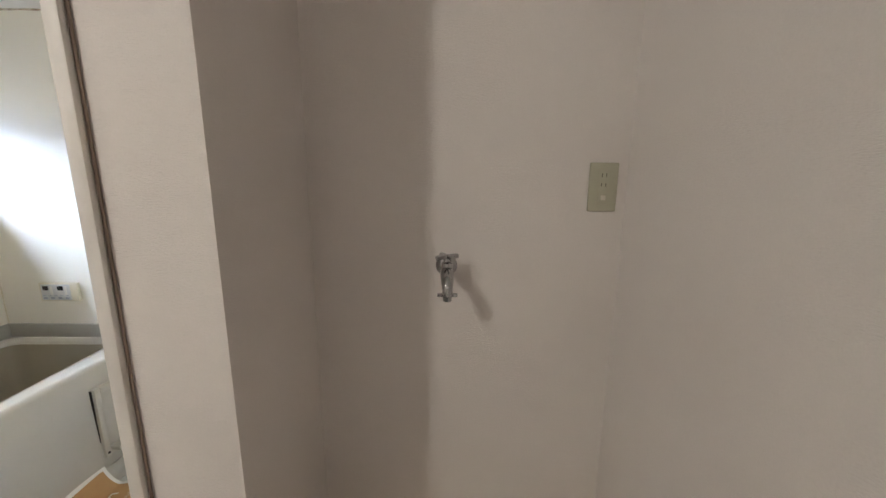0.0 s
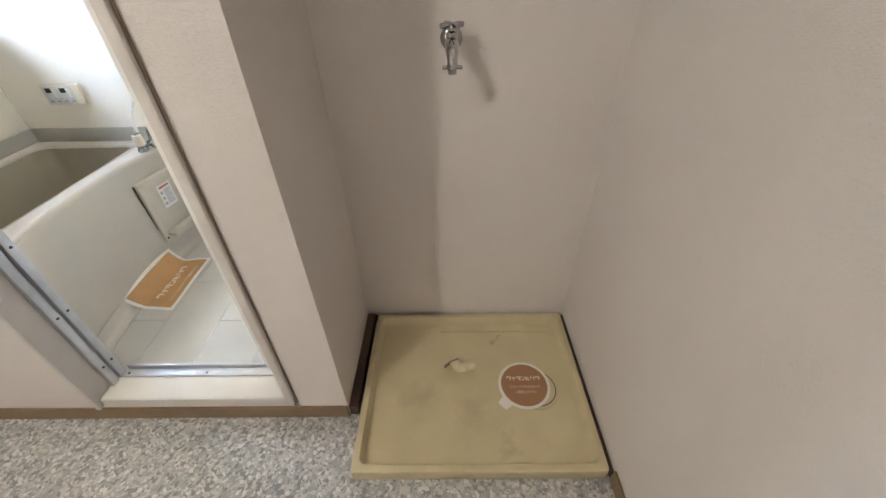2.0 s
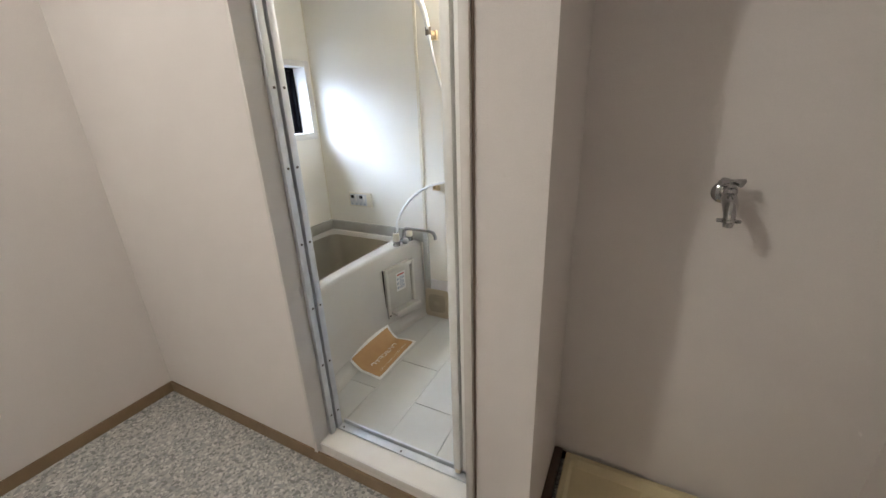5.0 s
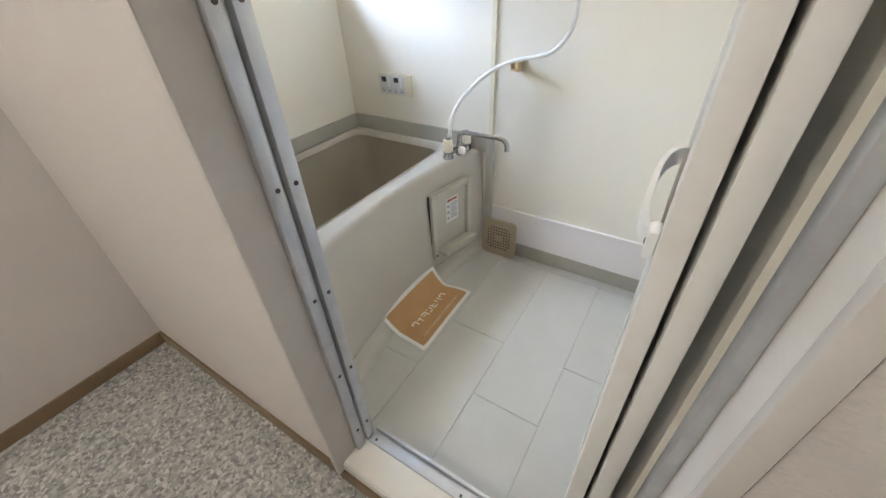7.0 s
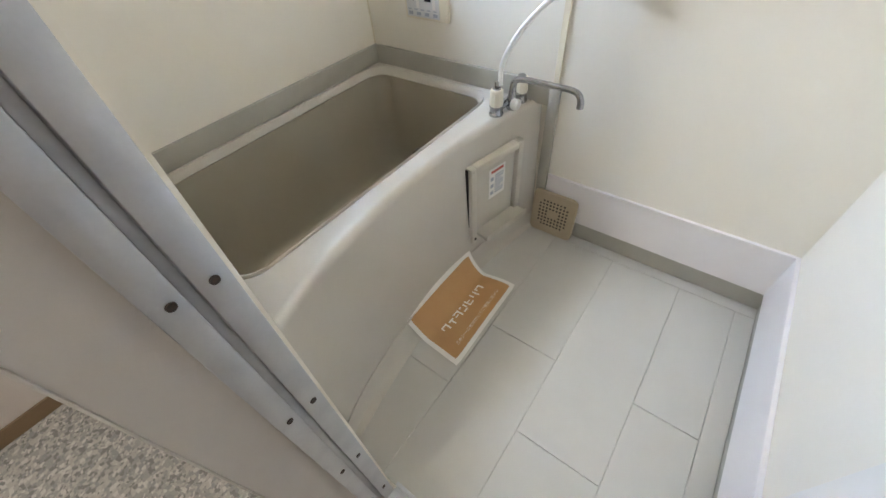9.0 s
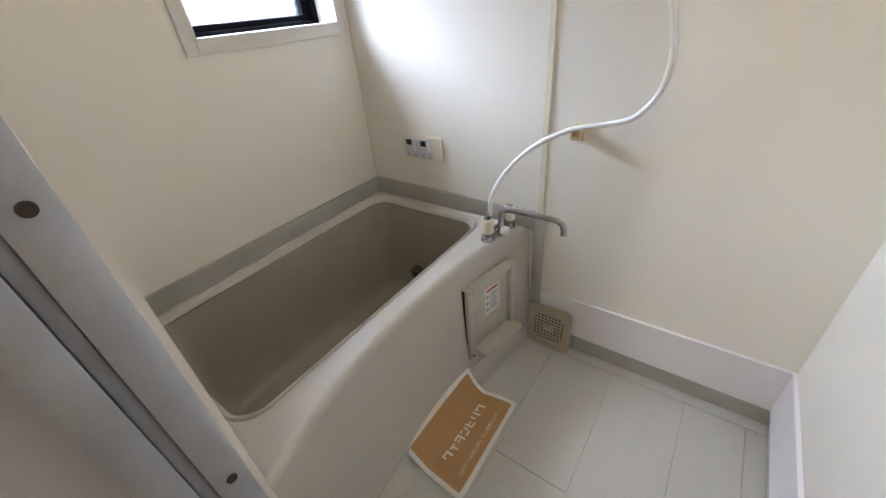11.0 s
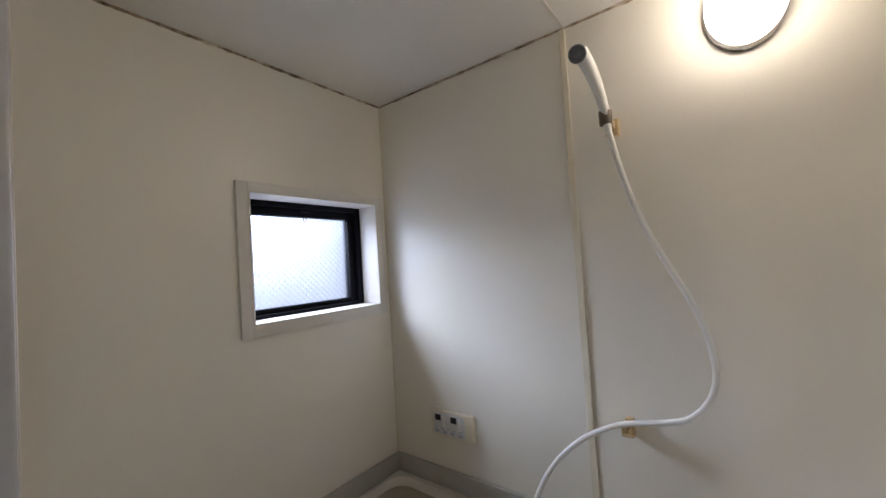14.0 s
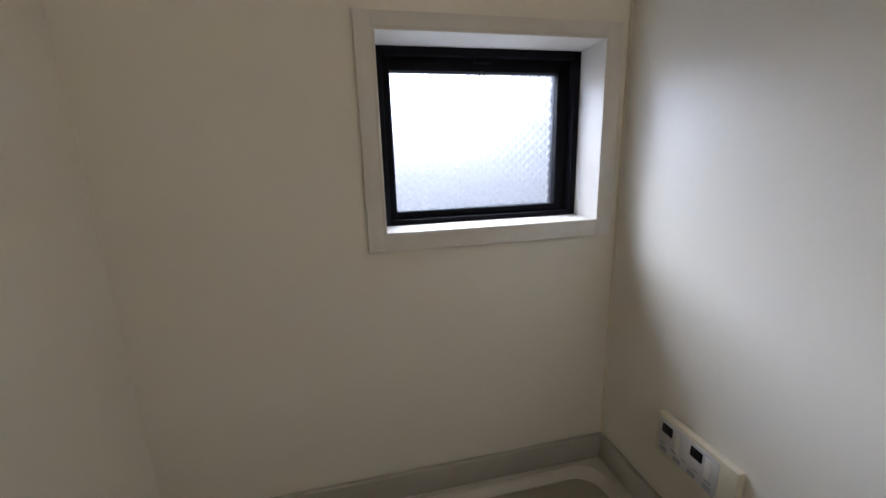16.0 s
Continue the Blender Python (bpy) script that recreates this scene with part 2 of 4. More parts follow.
def vinyl():
    """Cushion vinyl printed with small grey chips."""
    m = bpy.data.materials.new("vinyl_floor")
    m.use_nodes = True
    nt = m.node_tree
    b = nt.nodes["Principled BSDF"]
    b.inputs["Roughness"].default_value = 0.45
    geo = nt.nodes.new("ShaderNodeNewGeometry")
    outs = []
    for s, off in ((88.0, 0.0), (150.0, 7.3)):
        mp = nt.nodes.new("ShaderNodeMapping")
        mp.inputs["Location"].default_value = (off, off * 2, 0.137)
        nt.links.new(geo.outputs["Position"], mp.inputs["Vector"])
        v = nt.nodes.new("ShaderNodeTexVoronoi")
        v.distance = "CHEBYCHEV"
        v.voronoi_dimensions = "2D"
        v.inputs["Scale"].default_value = s
        v.inputs["Randomness"].default_value = 0.8
        nt.links.new(mp.outputs[0], v.inputs["Vector"])
        sep = nt.nodes.new("ShaderNodeSeparateColor")
        nt.links.new(v.outputs["Color"], sep.inputs[0])
        cr = nt.nodes.new("ShaderNodeValToRGB")
        cr.color_ramp.interpolation = "CONSTANT"
        e = cr.color_ramp.elements
        e[0].position, e[0].color = 0.0, (0.24, 0.235, 0.228, 1)
        e[1].position, e[1].color = 0.18, (0.38, 0.37, 0.36, 1)
        for p, c in ((0.38, (0.47, 0.45, 0.43, 1)), (0.55, (0.33, 0.33, 0.33, 1)), (0.7, (0.52, 0.50, 0.47, 1)), (0.88, (0.64, 0.62, 0.59, 1))):
            k = e.new(p)
            k.color = c
        nt.links.new(sep.outputs[0], cr.inputs[0])
        outs.append((cr.outputs[0], sep.outputs[1], v.outputs["Distance"]))
    mx = nt.nodes.new("ShaderNodeMix")
    mx.data_type = "RGBA"
    gt = nt.nodes.new("ShaderNodeMath")
    gt.operation = "GREATER_THAN"
    gt.inputs[1].default_value = 0.55
    nt.links.new(outs[0][1], gt.inputs[0])
    nt.links.new(gt.outputs[0], mx.inputs[0])
    nt.links.new(outs[0][0], mx.inputs[6])
    nt.links.new(outs[1][0], mx.inputs[7])
    n = nt.nodes.new("ShaderNodeTexNoise")
    n.inputs["Scale"].default_value = 220
    nt.links.new(geo.outputs["Position"], n.inputs["Vector"])
    mr = nt.nodes.new("ShaderNodeMapRange")
    mr.inputs[3].default_value, mr.inputs[4].default_value = 0.8, 1.15
    nt.links.new(n.outputs["Fac"], mr.inputs[0])
    sc = nt.nodes.new("ShaderNodeVectorMath")
    sc.operation = "SCALE"
    nt.links.new(mx.outputs[2], sc.inputs[0])
    nt.links.new(mr.outputs[0], sc.inputs["Scale"])
    nt.links.new(sc.outputs[0], b.inputs["Base Color"])
    bu = nt.nodes.new("ShaderNodeBump")
    bu.inputs["Strength"].default_value = 0.25
    bu.inputs["Distance"].default_value = 0.001
    nt.links.new(outs[0][2], bu.inputs["Height"])
    nt.links.new(bu.outputs[0], b.inputs["Normal"])
    return m


M["vinyl"] = vinyl()


def sealant():
    """Pale sealant with irregular dark mould along the ceiling edge."""
    m = material("sealant", (0.62, 0.55, 0.43), 0.6)
    nt = m.node_tree
    b = nt.nodes["Principled BSDF"]
    geo = nt.nodes.new("ShaderNodeNewGeometry")
    n = nt.nodes.new("ShaderNodeTexNoise")
    n.inputs["Scale"].default_value = 16
    n.inputs["Detail"].default_value = 8
    n.inputs["Roughness"].default_value = 0.75
    nt.links.new(geo.outputs["Position"], n.inputs["Vector"])
    cr = nt.nodes.new("ShaderNodeValToRGB")
    e = cr.color_ramp.elements
    e[0].position, e[0].color = 0.42, (0.6, 0.53, 0.42, 1)
    e[1].position, e[1].color = 0.6, (0.09, 0.06, 0.04, 1)
    k = e.new(0.5)
    k.color = (0.36, 0.26, 0.16, 1)
    nt.links.new(n.outputs["Fac"], cr.inputs[0])
    nt.links.new(cr.outputs[0], b.inputs["Base Color"])
    return m


M["sealant"] = sealant()

# ---- builders ----
ORIGIN = {}


def thing(name, place, label, category, group="", kind=""):
    ob = new(name)
    ob.empty_display_size = 0.05
    ob.location = place
    ORIGIN[ob.name] = Vector(place)
    return tagged(ob, label, category, group, kind)


def part(name, bm, mat, parent=None, label="", smooth=True):
    """Links a bmesh in world places as one mesh object under a thing or part."""
    o = ORIGIN[parent.name] if parent else Vector((0, 0, 0))
    bmesh.ops.translate(bm, verts=bm.verts, vec=-o)
    bmesh.ops.recalc_face_normals(bm, faces=bm.faces)
    me = bpy.data.meshes.new(name)
    bm.to_mesh(me)
    bm.free()
    if smooth:
        for p in me.polygons:
            p.use_smooth = True
        me.set_sharp_from_angle(angle=radians(35))
    me.materials.append(mat if not isinstance(mat, str) else M[mat])
    ob = new(name, me)
    if parent:
        ob.parent = parent
    ORIGIN[ob.name] = o
    return tagged(ob, label)


def structure(name, bm, mat, label, smooth=False):
    return tagged(part(name, bm, mat, None, label, smooth), kind="structure", category="structure")


def box(x0, x1, y0, y1, z0, z1, bevel=0.0, bm=None, seg=2):
    bm2 = bmesh.new()
    bmesh.ops.create_cube(bm2, size=1)
    bmesh.ops.scale(bm2, vec=(x1 - x0, y1 - y0, z1 - z0), verts=bm2.verts)
    bmesh.ops.translate(bm2, vec=((x0 + x1) / 2, (y0 + y1) / 2, (z0 + z1) / 2), verts=bm2.verts)
    if bevel:
        bmesh.ops.bevel(bm2, geom=bm2.edges, offset=bevel, segments=seg, affect="EDGES", profile=0.5)
    return join(bm, bm2)


def join(bm, other):
    if bm is None:
        return other
    me = bpy.data.meshes.new("tmp")
    other.to_mesh(me)
    other.free()
    bm.from_mesh(me)
    bpy.data.meshes.remove(me)
    return bm


def boxes(rows, bevel=0.0):
    bm = None
    for r in rows:
        bm = box(*r, bevel=bevel, bm=bm)
    return bm


def spin(profile, place, axis="z", seg=28, bm=None):
    """A turned solid: profile rows (radius, height) about an axis through place."""
    b = bmesh.new()
    rings = []
    for r, h in profile:
        ring = []
        for i in range(seg):
            a = 2 * math.pi * i / seg
            c, s = r * math.cos(a), r * math.sin(a)
            v = {"z": (c, s, h), "y": (c, h, s), "x": (h, c, s)}[axis]
            ring.append(b.verts.new(Vector(v) + Vector(place)))
        rings.append(ring)
    for a, c in zip(rings, rings[1:]):
        for i in range(seg):
            b.faces.new((a[i], a[(i + 1) % seg], c[(i + 1) % seg], c[i]))
    for ring in (rings[0], rings[-1]):
        b.faces.new(ring)
    return join(bm, b)


def smooth_path(points, steps=8):
    pts = [Vector(p) for p in points]
    pts = [pts[0] * 2 - pts[1]] + pts + [pts[-1] * 2 - pts[-2]]
    out = []
    for i in range(1, len(pts) - 2):
        p0, p1, p2, p3 = pts[i - 1:i + 3]
        for k in range(steps):
            t = k / steps
            out.append(0.5 * ((2 * p1) + (p2 - p0) * t + (2 * p0 - 5 * p1 + 4 * p2 - p3) * t * t + (3 * p1 - p0 - 3 * p2 + p3) * t ** 3))
    out.append(pts[-2])
    return out


def tube(points, radius, seg=12, steps=8, bm=None):
    """A round tube along a smooth path; radius is a number or one for each point."""
    path = smooth_path(points, steps)
    b = bmesh.new()
    rings, up = [], Vector((0.3, 0.2, 0.93))
    n = len(path)
    for i, p in enumerate(path):
        d = (path[min(i + 1, n - 1)] - path[max(i - 1, 0)]).normalized()
        side = d.cross(up)
        if side.length < 0.05:
            side = d.cross(Vector((1, 0, 0)))
        side.normalize()
        over = side.cross(d).normalized()
        up = over
        if isinstance(radius, (int, float)):
            r = radius
        else:
            f = i / (n - 1) * (len(radius) - 1)
            k = min(int(f), len(radius) - 2)
            r = radius[k] + (radius[k + 1] - radius[k]) * (f - k)
        rings.append([b.verts.new(p + side * r * math.cos(2 * math.pi * j / seg) + over * r * math.sin(2 * math.pi * j / seg)) for j in range(seg)])
    for a, c in zip(rings, rings[1:]):
        for i in range(seg):
            b.faces.new((a[i], a[(i + 1) % seg], c[(i + 1) % seg], c[i]))
    b.faces.new(rings[0])
    b.faces.new(rings[-1])
    return join(bm, b)


def grid(f, us, vs):
    """A sheet of quads through f(u, v)."""
    b = bmesh.new()
    rows = [[b.verts.new(f(u, v)) for v in vs] for u in us]
    for r, s in zip(rows, rows[1:]):
        for i in range(len(vs) - 1):
            b.faces.new((r[i], r[i + 1], s[i + 1], s[i]))
    return b


def spread(a, b, n):
    return [a + (b - a) * i / (n - 1) for i in range(n)]


def thicken(b, d):
    """Gives a sheet thickness d along its normals."""
    bmesh.ops.recalc_face_normals(b, faces=b.faces)
    bmesh.ops.solidify(b, geom=b.faces[:], thickness=d)
    return b


def text_sheet(body, height):
    """Writing in the built-in font as a flat bmesh, from x = 0, y = 0, with letters of that height, and its width."""
    c = bpy.data.curves.new("writing", "FONT")
    c.body = body
    c.size = height
    c.resolution_u = 2
    o = new("writing", c)
    me = bpy.data.meshes.new_from_object(o.evaluated_get(bpy.context.evaluated_depsgraph_get()))
    bpy.data.objects.remove(o)
    b = bmesh.new()
    b.from_mesh(me)
    bpy.data.meshes.remove(me)
    return b, max(v.co.x for v in b.verts)


# ---- the setting ----
XW, XE, XA = -1.955, 0.885, 0.0          # washroom west, east; alcove's west side
YN, YB, YS = 0.0, 0.457, -2.7          # wall with the bath door, alcove's back, south wall
BXW, BXE, BYS, BYN, BZ, BC = -1.825, -0.211, 0.121, 1.232, 0.042, 2.102
DL, DR, DZ = -0.863, -0.2, 2.0       # the bath door's opening

structure("floor", boxes([(XW - 0.1, XE + 0.1, YS - 0.1, 0.0, -0.08, 0.0), (-0.1, XE + 0.1, 0.0, 0.56, -0.08, 0.0)]), "vinyl", "grey chip-patterned cushion vinyl floor")
structure("ceiling", box(XW - 0.1, XE + 0.1, YS - 0.1, 0.57, 2.45, 2.55), "ceiling_paper", "white papered washroom ceiling")
structure("wall_north", boxes([(XW, DL - 0.012, 0.0, 0.06, 0.0, 2.45), (DR + 0.012, XA, 0.0, 0.06, 0.0, 2.45), (DL - 0.012, DR + 0.012, 0.0, 0.06, DZ + 0.012, 2.45), (DL - 0.012, DR + 0.012, 0.0, 0.06, 0.0, 0.098)]), "wallpaper", "pinkish papered wall round the bathroom door")
structure("wall_alcove_side", box(-0.1, XA, 0.06, 0.57, 0.0, 2.45), "wallpaper", "papered side wall of the washing machine alcove")
structure("wall_alcove_back", box(XA, XE, YB, 0.57, 0.0, 2.45), "wallpaper", "pinkish papered back wall of the alcove")
structure("wall_east", box(XE, XE + 0.12, YS, 0.57, 0.0, 2.45), "wallpaper", "pinkish papered wall beside the alcove")
structure("wall_west", box(XW - 0.12, XW, YS, 0.06, 0.0, 2.45), "wallpaper", "pinkish papered washroom wall")
structure("wall_south", box(XW - 0.12, XE + 0.12, YS - 0.12, YS, 0.0, 2.45), "wallpaper", "plain papered washroom wall")
structure("trim_casing", box(XE - 0.016, XE - 0.0005, -0.675, -0.565, 0.0, 2.05, 0.002), "casing_brown", "grey-brown door casing on the washroom wall")
structure("baseboard_north", boxes([(XW + 0.009, XA, -0.009, -0.0005, 0.001, 0.066)], 0.002), "baseboard", "brown wood-look baseboard")
structure("baseboard_west", box(XW + 0.0005, XW + 0.009, YS, -0.0005, 0.001, 0.062, 0.002), "baseboard", "brown wood-look baseboard")
structure("baseboard_east", box(XE - 0.009, XE - 0.0005, -0.565, -0.223, 0.001, 0.062, 0.002), "baseboard", "brown wood-look baseboard")
# dark strips stand in for the shade between pan and walls
structure("baseboard_alcove", boxes([(XA + 0.0005, XA + 0.034, 0.002, YB, 0.001, 0.05), (XA + 0.032, XE - 0.009, YB - 0.009, YB - 0.0005, 0.001, 0.04), (XE - 0.009, XE - 0.0005, -0.221, YB - 0.009, 0.001, 0.04)], 0.002), "shaded_base", "alcove baseboard, its shade put into the dark colour")

# bathroom shell
structure("bath_floor", box(BXW - 0.02, BXE + 0.05, BYS - 0.005, BYN + 0.05, -0.05, BZ - 0.004), "bath_joint", "grey moulded bathroom floor pan")
WY0, WY1, WZ0, WZ1 = 0.653, 1.171, 1.265, 1.677
structure("bath_wall_west", boxes([(BXW - 0.16, BXW, BYS, WY0, 0.0, BC), (BXW - 0.16, BXW, WY1, BYN, 0.0, BC), (BXW - 0.16, BXW, WY0, WY1, 0.0, WZ0), (BXW - 0.16, BXW, WY0, WY1, WZ1, BC)]), "panel", "cream bathroom wall panel with a small window")
structure("bath_wall_north", boxes([(BXW - 0.16, -1.022, BYN, BYN + 0.05, 0.0, BC), (-1.018, BXE + 0.05, BYN, BYN + 0.05, 0.135, BC)]), "panel", "cream bathroom wall panels with a joint")
structure("bath_wall_east", box(BXE, BXE + 0.05, BYS, BYN, 0.135, BC), "panel", "cream bathroom wall panel")
structure("bath_wall_south", boxes([(BXW - 0.16, DL - 0.012, 0.065, BYS, 0.0, BC), (DR + 0.012, BXE + 0.05, 0.065, BYS, 0.0, BC), (DL - 0.012, DR + 0.012, 0.065, BYS, DZ + 0.012, BC), (DL - 0.012, DR + 0.012, 0.065, BYS, 0.0, 0.098)]), "panel", "cream bathroom wall panel round the door")
structure("bath_ceiling", boxes([(BXW - 0.16, -1.02, 0.06, BYN + 0.05, BC, BC + 0.05), (-1.015, BXE + 0.05, 0.06, BYN + 0.05, BC, BC + 0.05)]), "bath_ceiling", "off-white bathroom ceiling panels with a seam")
structure("trim_ceiling_joint", box(-1.023, -1.012, BYS, BYN - 0.004, BC - 0.003, BC - 0.0003, 0.001), "trim_white", "pale cover strip on the ceiling seam")
structure("trim_panel_joint", boxes([(-1.034, -1.014, BYN - 0.006, BYN - 0.0004, 0.3, BC - 0.004)], 0.0025), "cream_plastic", "cream cover strip on the wall panel joint")


def mould_line(name, a, b, seed):
    """Uneven sealant bead between wall and ceiling."""
    rng = random.Random(seed)
    n = 90
    pts = [Vector(a).lerp(Vector(b), i / (n - 1)) for i in range(n)]
    bm = tube(pts, [0.004 + 0.0035 * rng.random() ** 3 for _ in range(n)], 8, 2)
    return structure(name, bm, "sealant", "yellowed sealant with dark mould along the ceiling", True)


mould_line("trim_sealant_west", (BXW + 0.001, BYS, BC - 0.001), (BXW + 0.001, BYN, BC - 0.001), 3)
mould_line("trim_sealant_north", (BXW, BYN - 0.001, BC - 0.001), (BXE, BYN - 0.001, BC - 0.001), 4)
structure("trim_corner", tube([(BXW + 0.001, BYN - 0.001, z) for z in (0.6, 1.1, 1.6, 2.1)], 0.0035, 8, 3), "cream_plastic", "yellowed sealant in the bathroom corner", True)

# upstand and white boards at the foot of the bathroom walls
structure("trim_upstand", boxes([(-1.0, BXE + 0.012, BYN + 0.012, BYN + 0.05, BZ - 0.03, 0.134), (BXE + 0.012, BXE + 0.05, BYS, BYN + 0.05, BZ - 0.03, 0.134)], 0.003), "flange", "grey upstand of the bathroom floor")
structure("trim_board_north", boxes([(-1.0, BXE - 0.01, BYN - 0.01, BYN - 0.0008, 0.132, 0.306), (-1.0, BXE - 0.01, BYN - 0.0125, BYN - 0.0006, 0.306, 0.312)], 0.0015), "curb_white", "white board along the foot of the wall")
structure("trim_board_east", boxes([(BXE - 0.01, BXE - 0.0008, BYS + 0.01, BYN - 0.002, 0.132, 0.306), (BXE - 0.0125, BXE - 0.0006, BYS + 0.01, BYN - 0.002, 0.306, 0.312)], 0.0015), "curb_white", "white board along the foot of the wall")


# ---- bathroom window ----
def bath_window():
    w = tagged(thing("window_1", (BXW - 0.1, 0.94, WZ0), "small dark-framed bathroom window with frosted patterned glass", "window"), kind="structure")
    y0, y1, z0, z1 = 0.619, 1.205, 1.23, 1.706
    a = 0.012
    part("casing", boxes([(BXW - 0.002, BXW + a, y0, WY0, z0, z1), (BXW - 0.002, BXW + a, WY1 - 0.004, y1, z0, z1), (BXW - 0.002, BXW + a, WY0, WY1 - 0.004, WZ1, z1), (BXW - 0.002, BXW + a, WY0, WY1 - 0.004, z0, WZ0)], 0.0012), "trim_white", w, "off-white window casing")
    d = 0.006
    part("reveal", boxes([(BXW - 0.16, BXW + a + 0.002, WY0 - 0.001, WY0 + d, WZ0, WZ1), (BXW - 0.16, BXW + a + 0.002, WY1 - d, WY1 + 0.001, WZ0, WZ1), (BXW - 0.16, BXW + a + 0.002, WY0 + d, WY1 - d, WZ1 - d, WZ1 + 0.001)], 0.001), "trim_white", w, "off-white reveal boards")
    part("window_sill", box(BXW - 0.16, BXW + a + 0.003, WY0 + d, WY1 - d, WZ0 - 0.001, WZ0 + d, 0.001), "trim_white", w)
    fx0, fx1 = BXW - 0.147, BXW - 0.085
    ya, yb, za, zb = WY0 + d, WY1 - d, WZ0 + d, WZ1 - d
    fr = part("window_frame", boxes([(fx0, fx1, ya, ya + 0.018, za, zb), (fx0, fx1, yb - 0.018, yb, za, zb), (fx0, fx1, ya + 0.018, yb - 0.018, za, za + 0.012), (fx0, fx1, ya + 0.018, yb - 0.018, zb - 0.018, zb)], 0.0015), "window_frame", w, "dark bronze aluminium frame")
    sx0, sx1 = fx0 + 0.005, fx1 - 0.02
    part("sash", boxes([(sx0, sx1, ya + 0.016, ya + 0.036, za + 0.011, zb - 0.017), (sx0, sx1, yb - 0.05, yb - 0.017, za + 0.011, zb - 0.017), (sx0, sx1, ya + 0.036, yb - 0.05, za + 0.011, za + 0.03), (sx0, sx1, ya + 0.036, yb - 0.05, zb - 0.047, zb - 0.017)], 0.002), "window_frame", w)
    px = BXW - 0.128
    pane = part("pane", box(px - 0.003, px + 0.003, ya + 0.034, yb - 0.048, za + 0.028, zb - 0.045), "frosted", w, "frosted glass with a lattice pattern", False)
    pane.visible_shadow = False
    ym = 0.913
    part("latch", boxes([(sx1 - 0.001, sx1 + 0.014, ym - 0.02, ym + 0.02, zb - 0.03, zb - 0.021)], 0.002), "window_frame", w)
    ring = [(sx1 + 0.006, ym + 0.006 * math.sin(k * math.pi / 5), zb - 0.056 + 0.009 * math.cos(k * math.pi / 5)) for k in range(11)]
    part("pull_ring", tube(ring, 0.0016, 6, 3), "screw", w, "small metal pull ring")


bath_window()


# ---- bath door frame and folding door ----
def door_frame():
    d = tagged(thing("door_1", (DL, 0.0, 0.07), "white bathroom door frame with an aluminium rail", "door frame"), kind="structure")
    o = 0.024
    part("casing", box(DL - 0.014, DL + 0.0012, -0.026, -0.0232, 0.09, DZ + o, 0.0015), "casing_grey", d)
    part("casing", box(DR, DR + o, -0.016, 0.0, 0.09, DZ + o, 0.002), "casing_grey", d)
    # shadow line beside the casing, added as a thin brown strip
    part("casing_shade", box(DR + o + 0.0003, DR + o + 0.0065, -0.005, 0.0, 0.09, DZ + o, 0.003), "casing_shade", d, "brown strip standing in for the shadow beside the casing")
    part("casing", box(DL, DR, -0.018, 0.0, DZ, DZ + o, 0.002), "casing_grey", d)
    part("casing", box(DL + 0.0015, DR, -0.007, 0.0, 0.09, 0.1228, 0.0015), "casing_grey", d)
    part("jamb", box(DL - 0.012, DL, -0.023, BYS - 0.008, 0.09, DZ + 0.012, 0.0012), "casing_grey", d, "grey-white jamb board")
    part("jamb", box(DR, DR + 0.012, 0.0, BYS - 0.002, 0.09, DZ + 0.012, 0.0012), "trim_white", d)
    part("head", box(DL, DR, 0.0, BYS - 0.002, DZ, DZ + 0.012, 0.0012), "trim_white", d)
    part("door_sill", box(DL, DR, 0.0, BYS - 0.002, 0.095, 0.123, 0.0012), "trim_white", d, "white sill board")

    def rail(name, rows):
        return part(name, boxes(rows, 0.0012), "aluminium", d, "grey aluminium door rail")

    left = rail("rail", [(DL + 0.0005, DL + 0.017, 0.048, 0.074, 0.123, DZ), (DL + 0.0005, DL + 0.006, 0.074, 0.084, 0.123, DZ), (DL + 0.0005, DL + 0.021, 0.084, 0.111, 0.123, DZ)])
    rail("rail", [(DR - 0.016, DR - 0.0005, 0.048, 0.074, 0.123, DZ), (DR - 0.006, DR - 0.0005, 0.074, 0.084, 0.123, DZ)])
    bottom = rail("rail", [(DL + 0.022, DR - 0.017, 0.084, 0.114, 0.1232, 0.132), (DL + 0.022, DR - 0.017, 0.114, 0.12, 0.1232, 0.126), (DL + 0.022, DR - 0.017, 0.12, 0.129, 0.1232, 0.145)])
    rail("rail", [(DL + 0.022, DR - 0.017, 0.066, 0.113, DZ - 0.03, DZ - 0.0005)])

    def screw(x, y, z, axis, holder):
        part("screw", spin([(0.0012, 0.0006), (0.0045, 0.0), (0.0042, 0.0018), (0.002, 0.0012)], (x, y, z), axis, 14), "screw", holder)

    for z in (0.216, 0.467, 0.72, 0.972, 1.234, 1.476, 1.724, 1.93):
        screw(DL + 0.017, 0.063, z, "x", left)
        screw(DL + 0.021, 0.0975, z, "x", left)
    for x in (-0.82, -0.53, -0.24):
        screw(x, 0.096, 0.1315, "z", bottom)


door_frame()


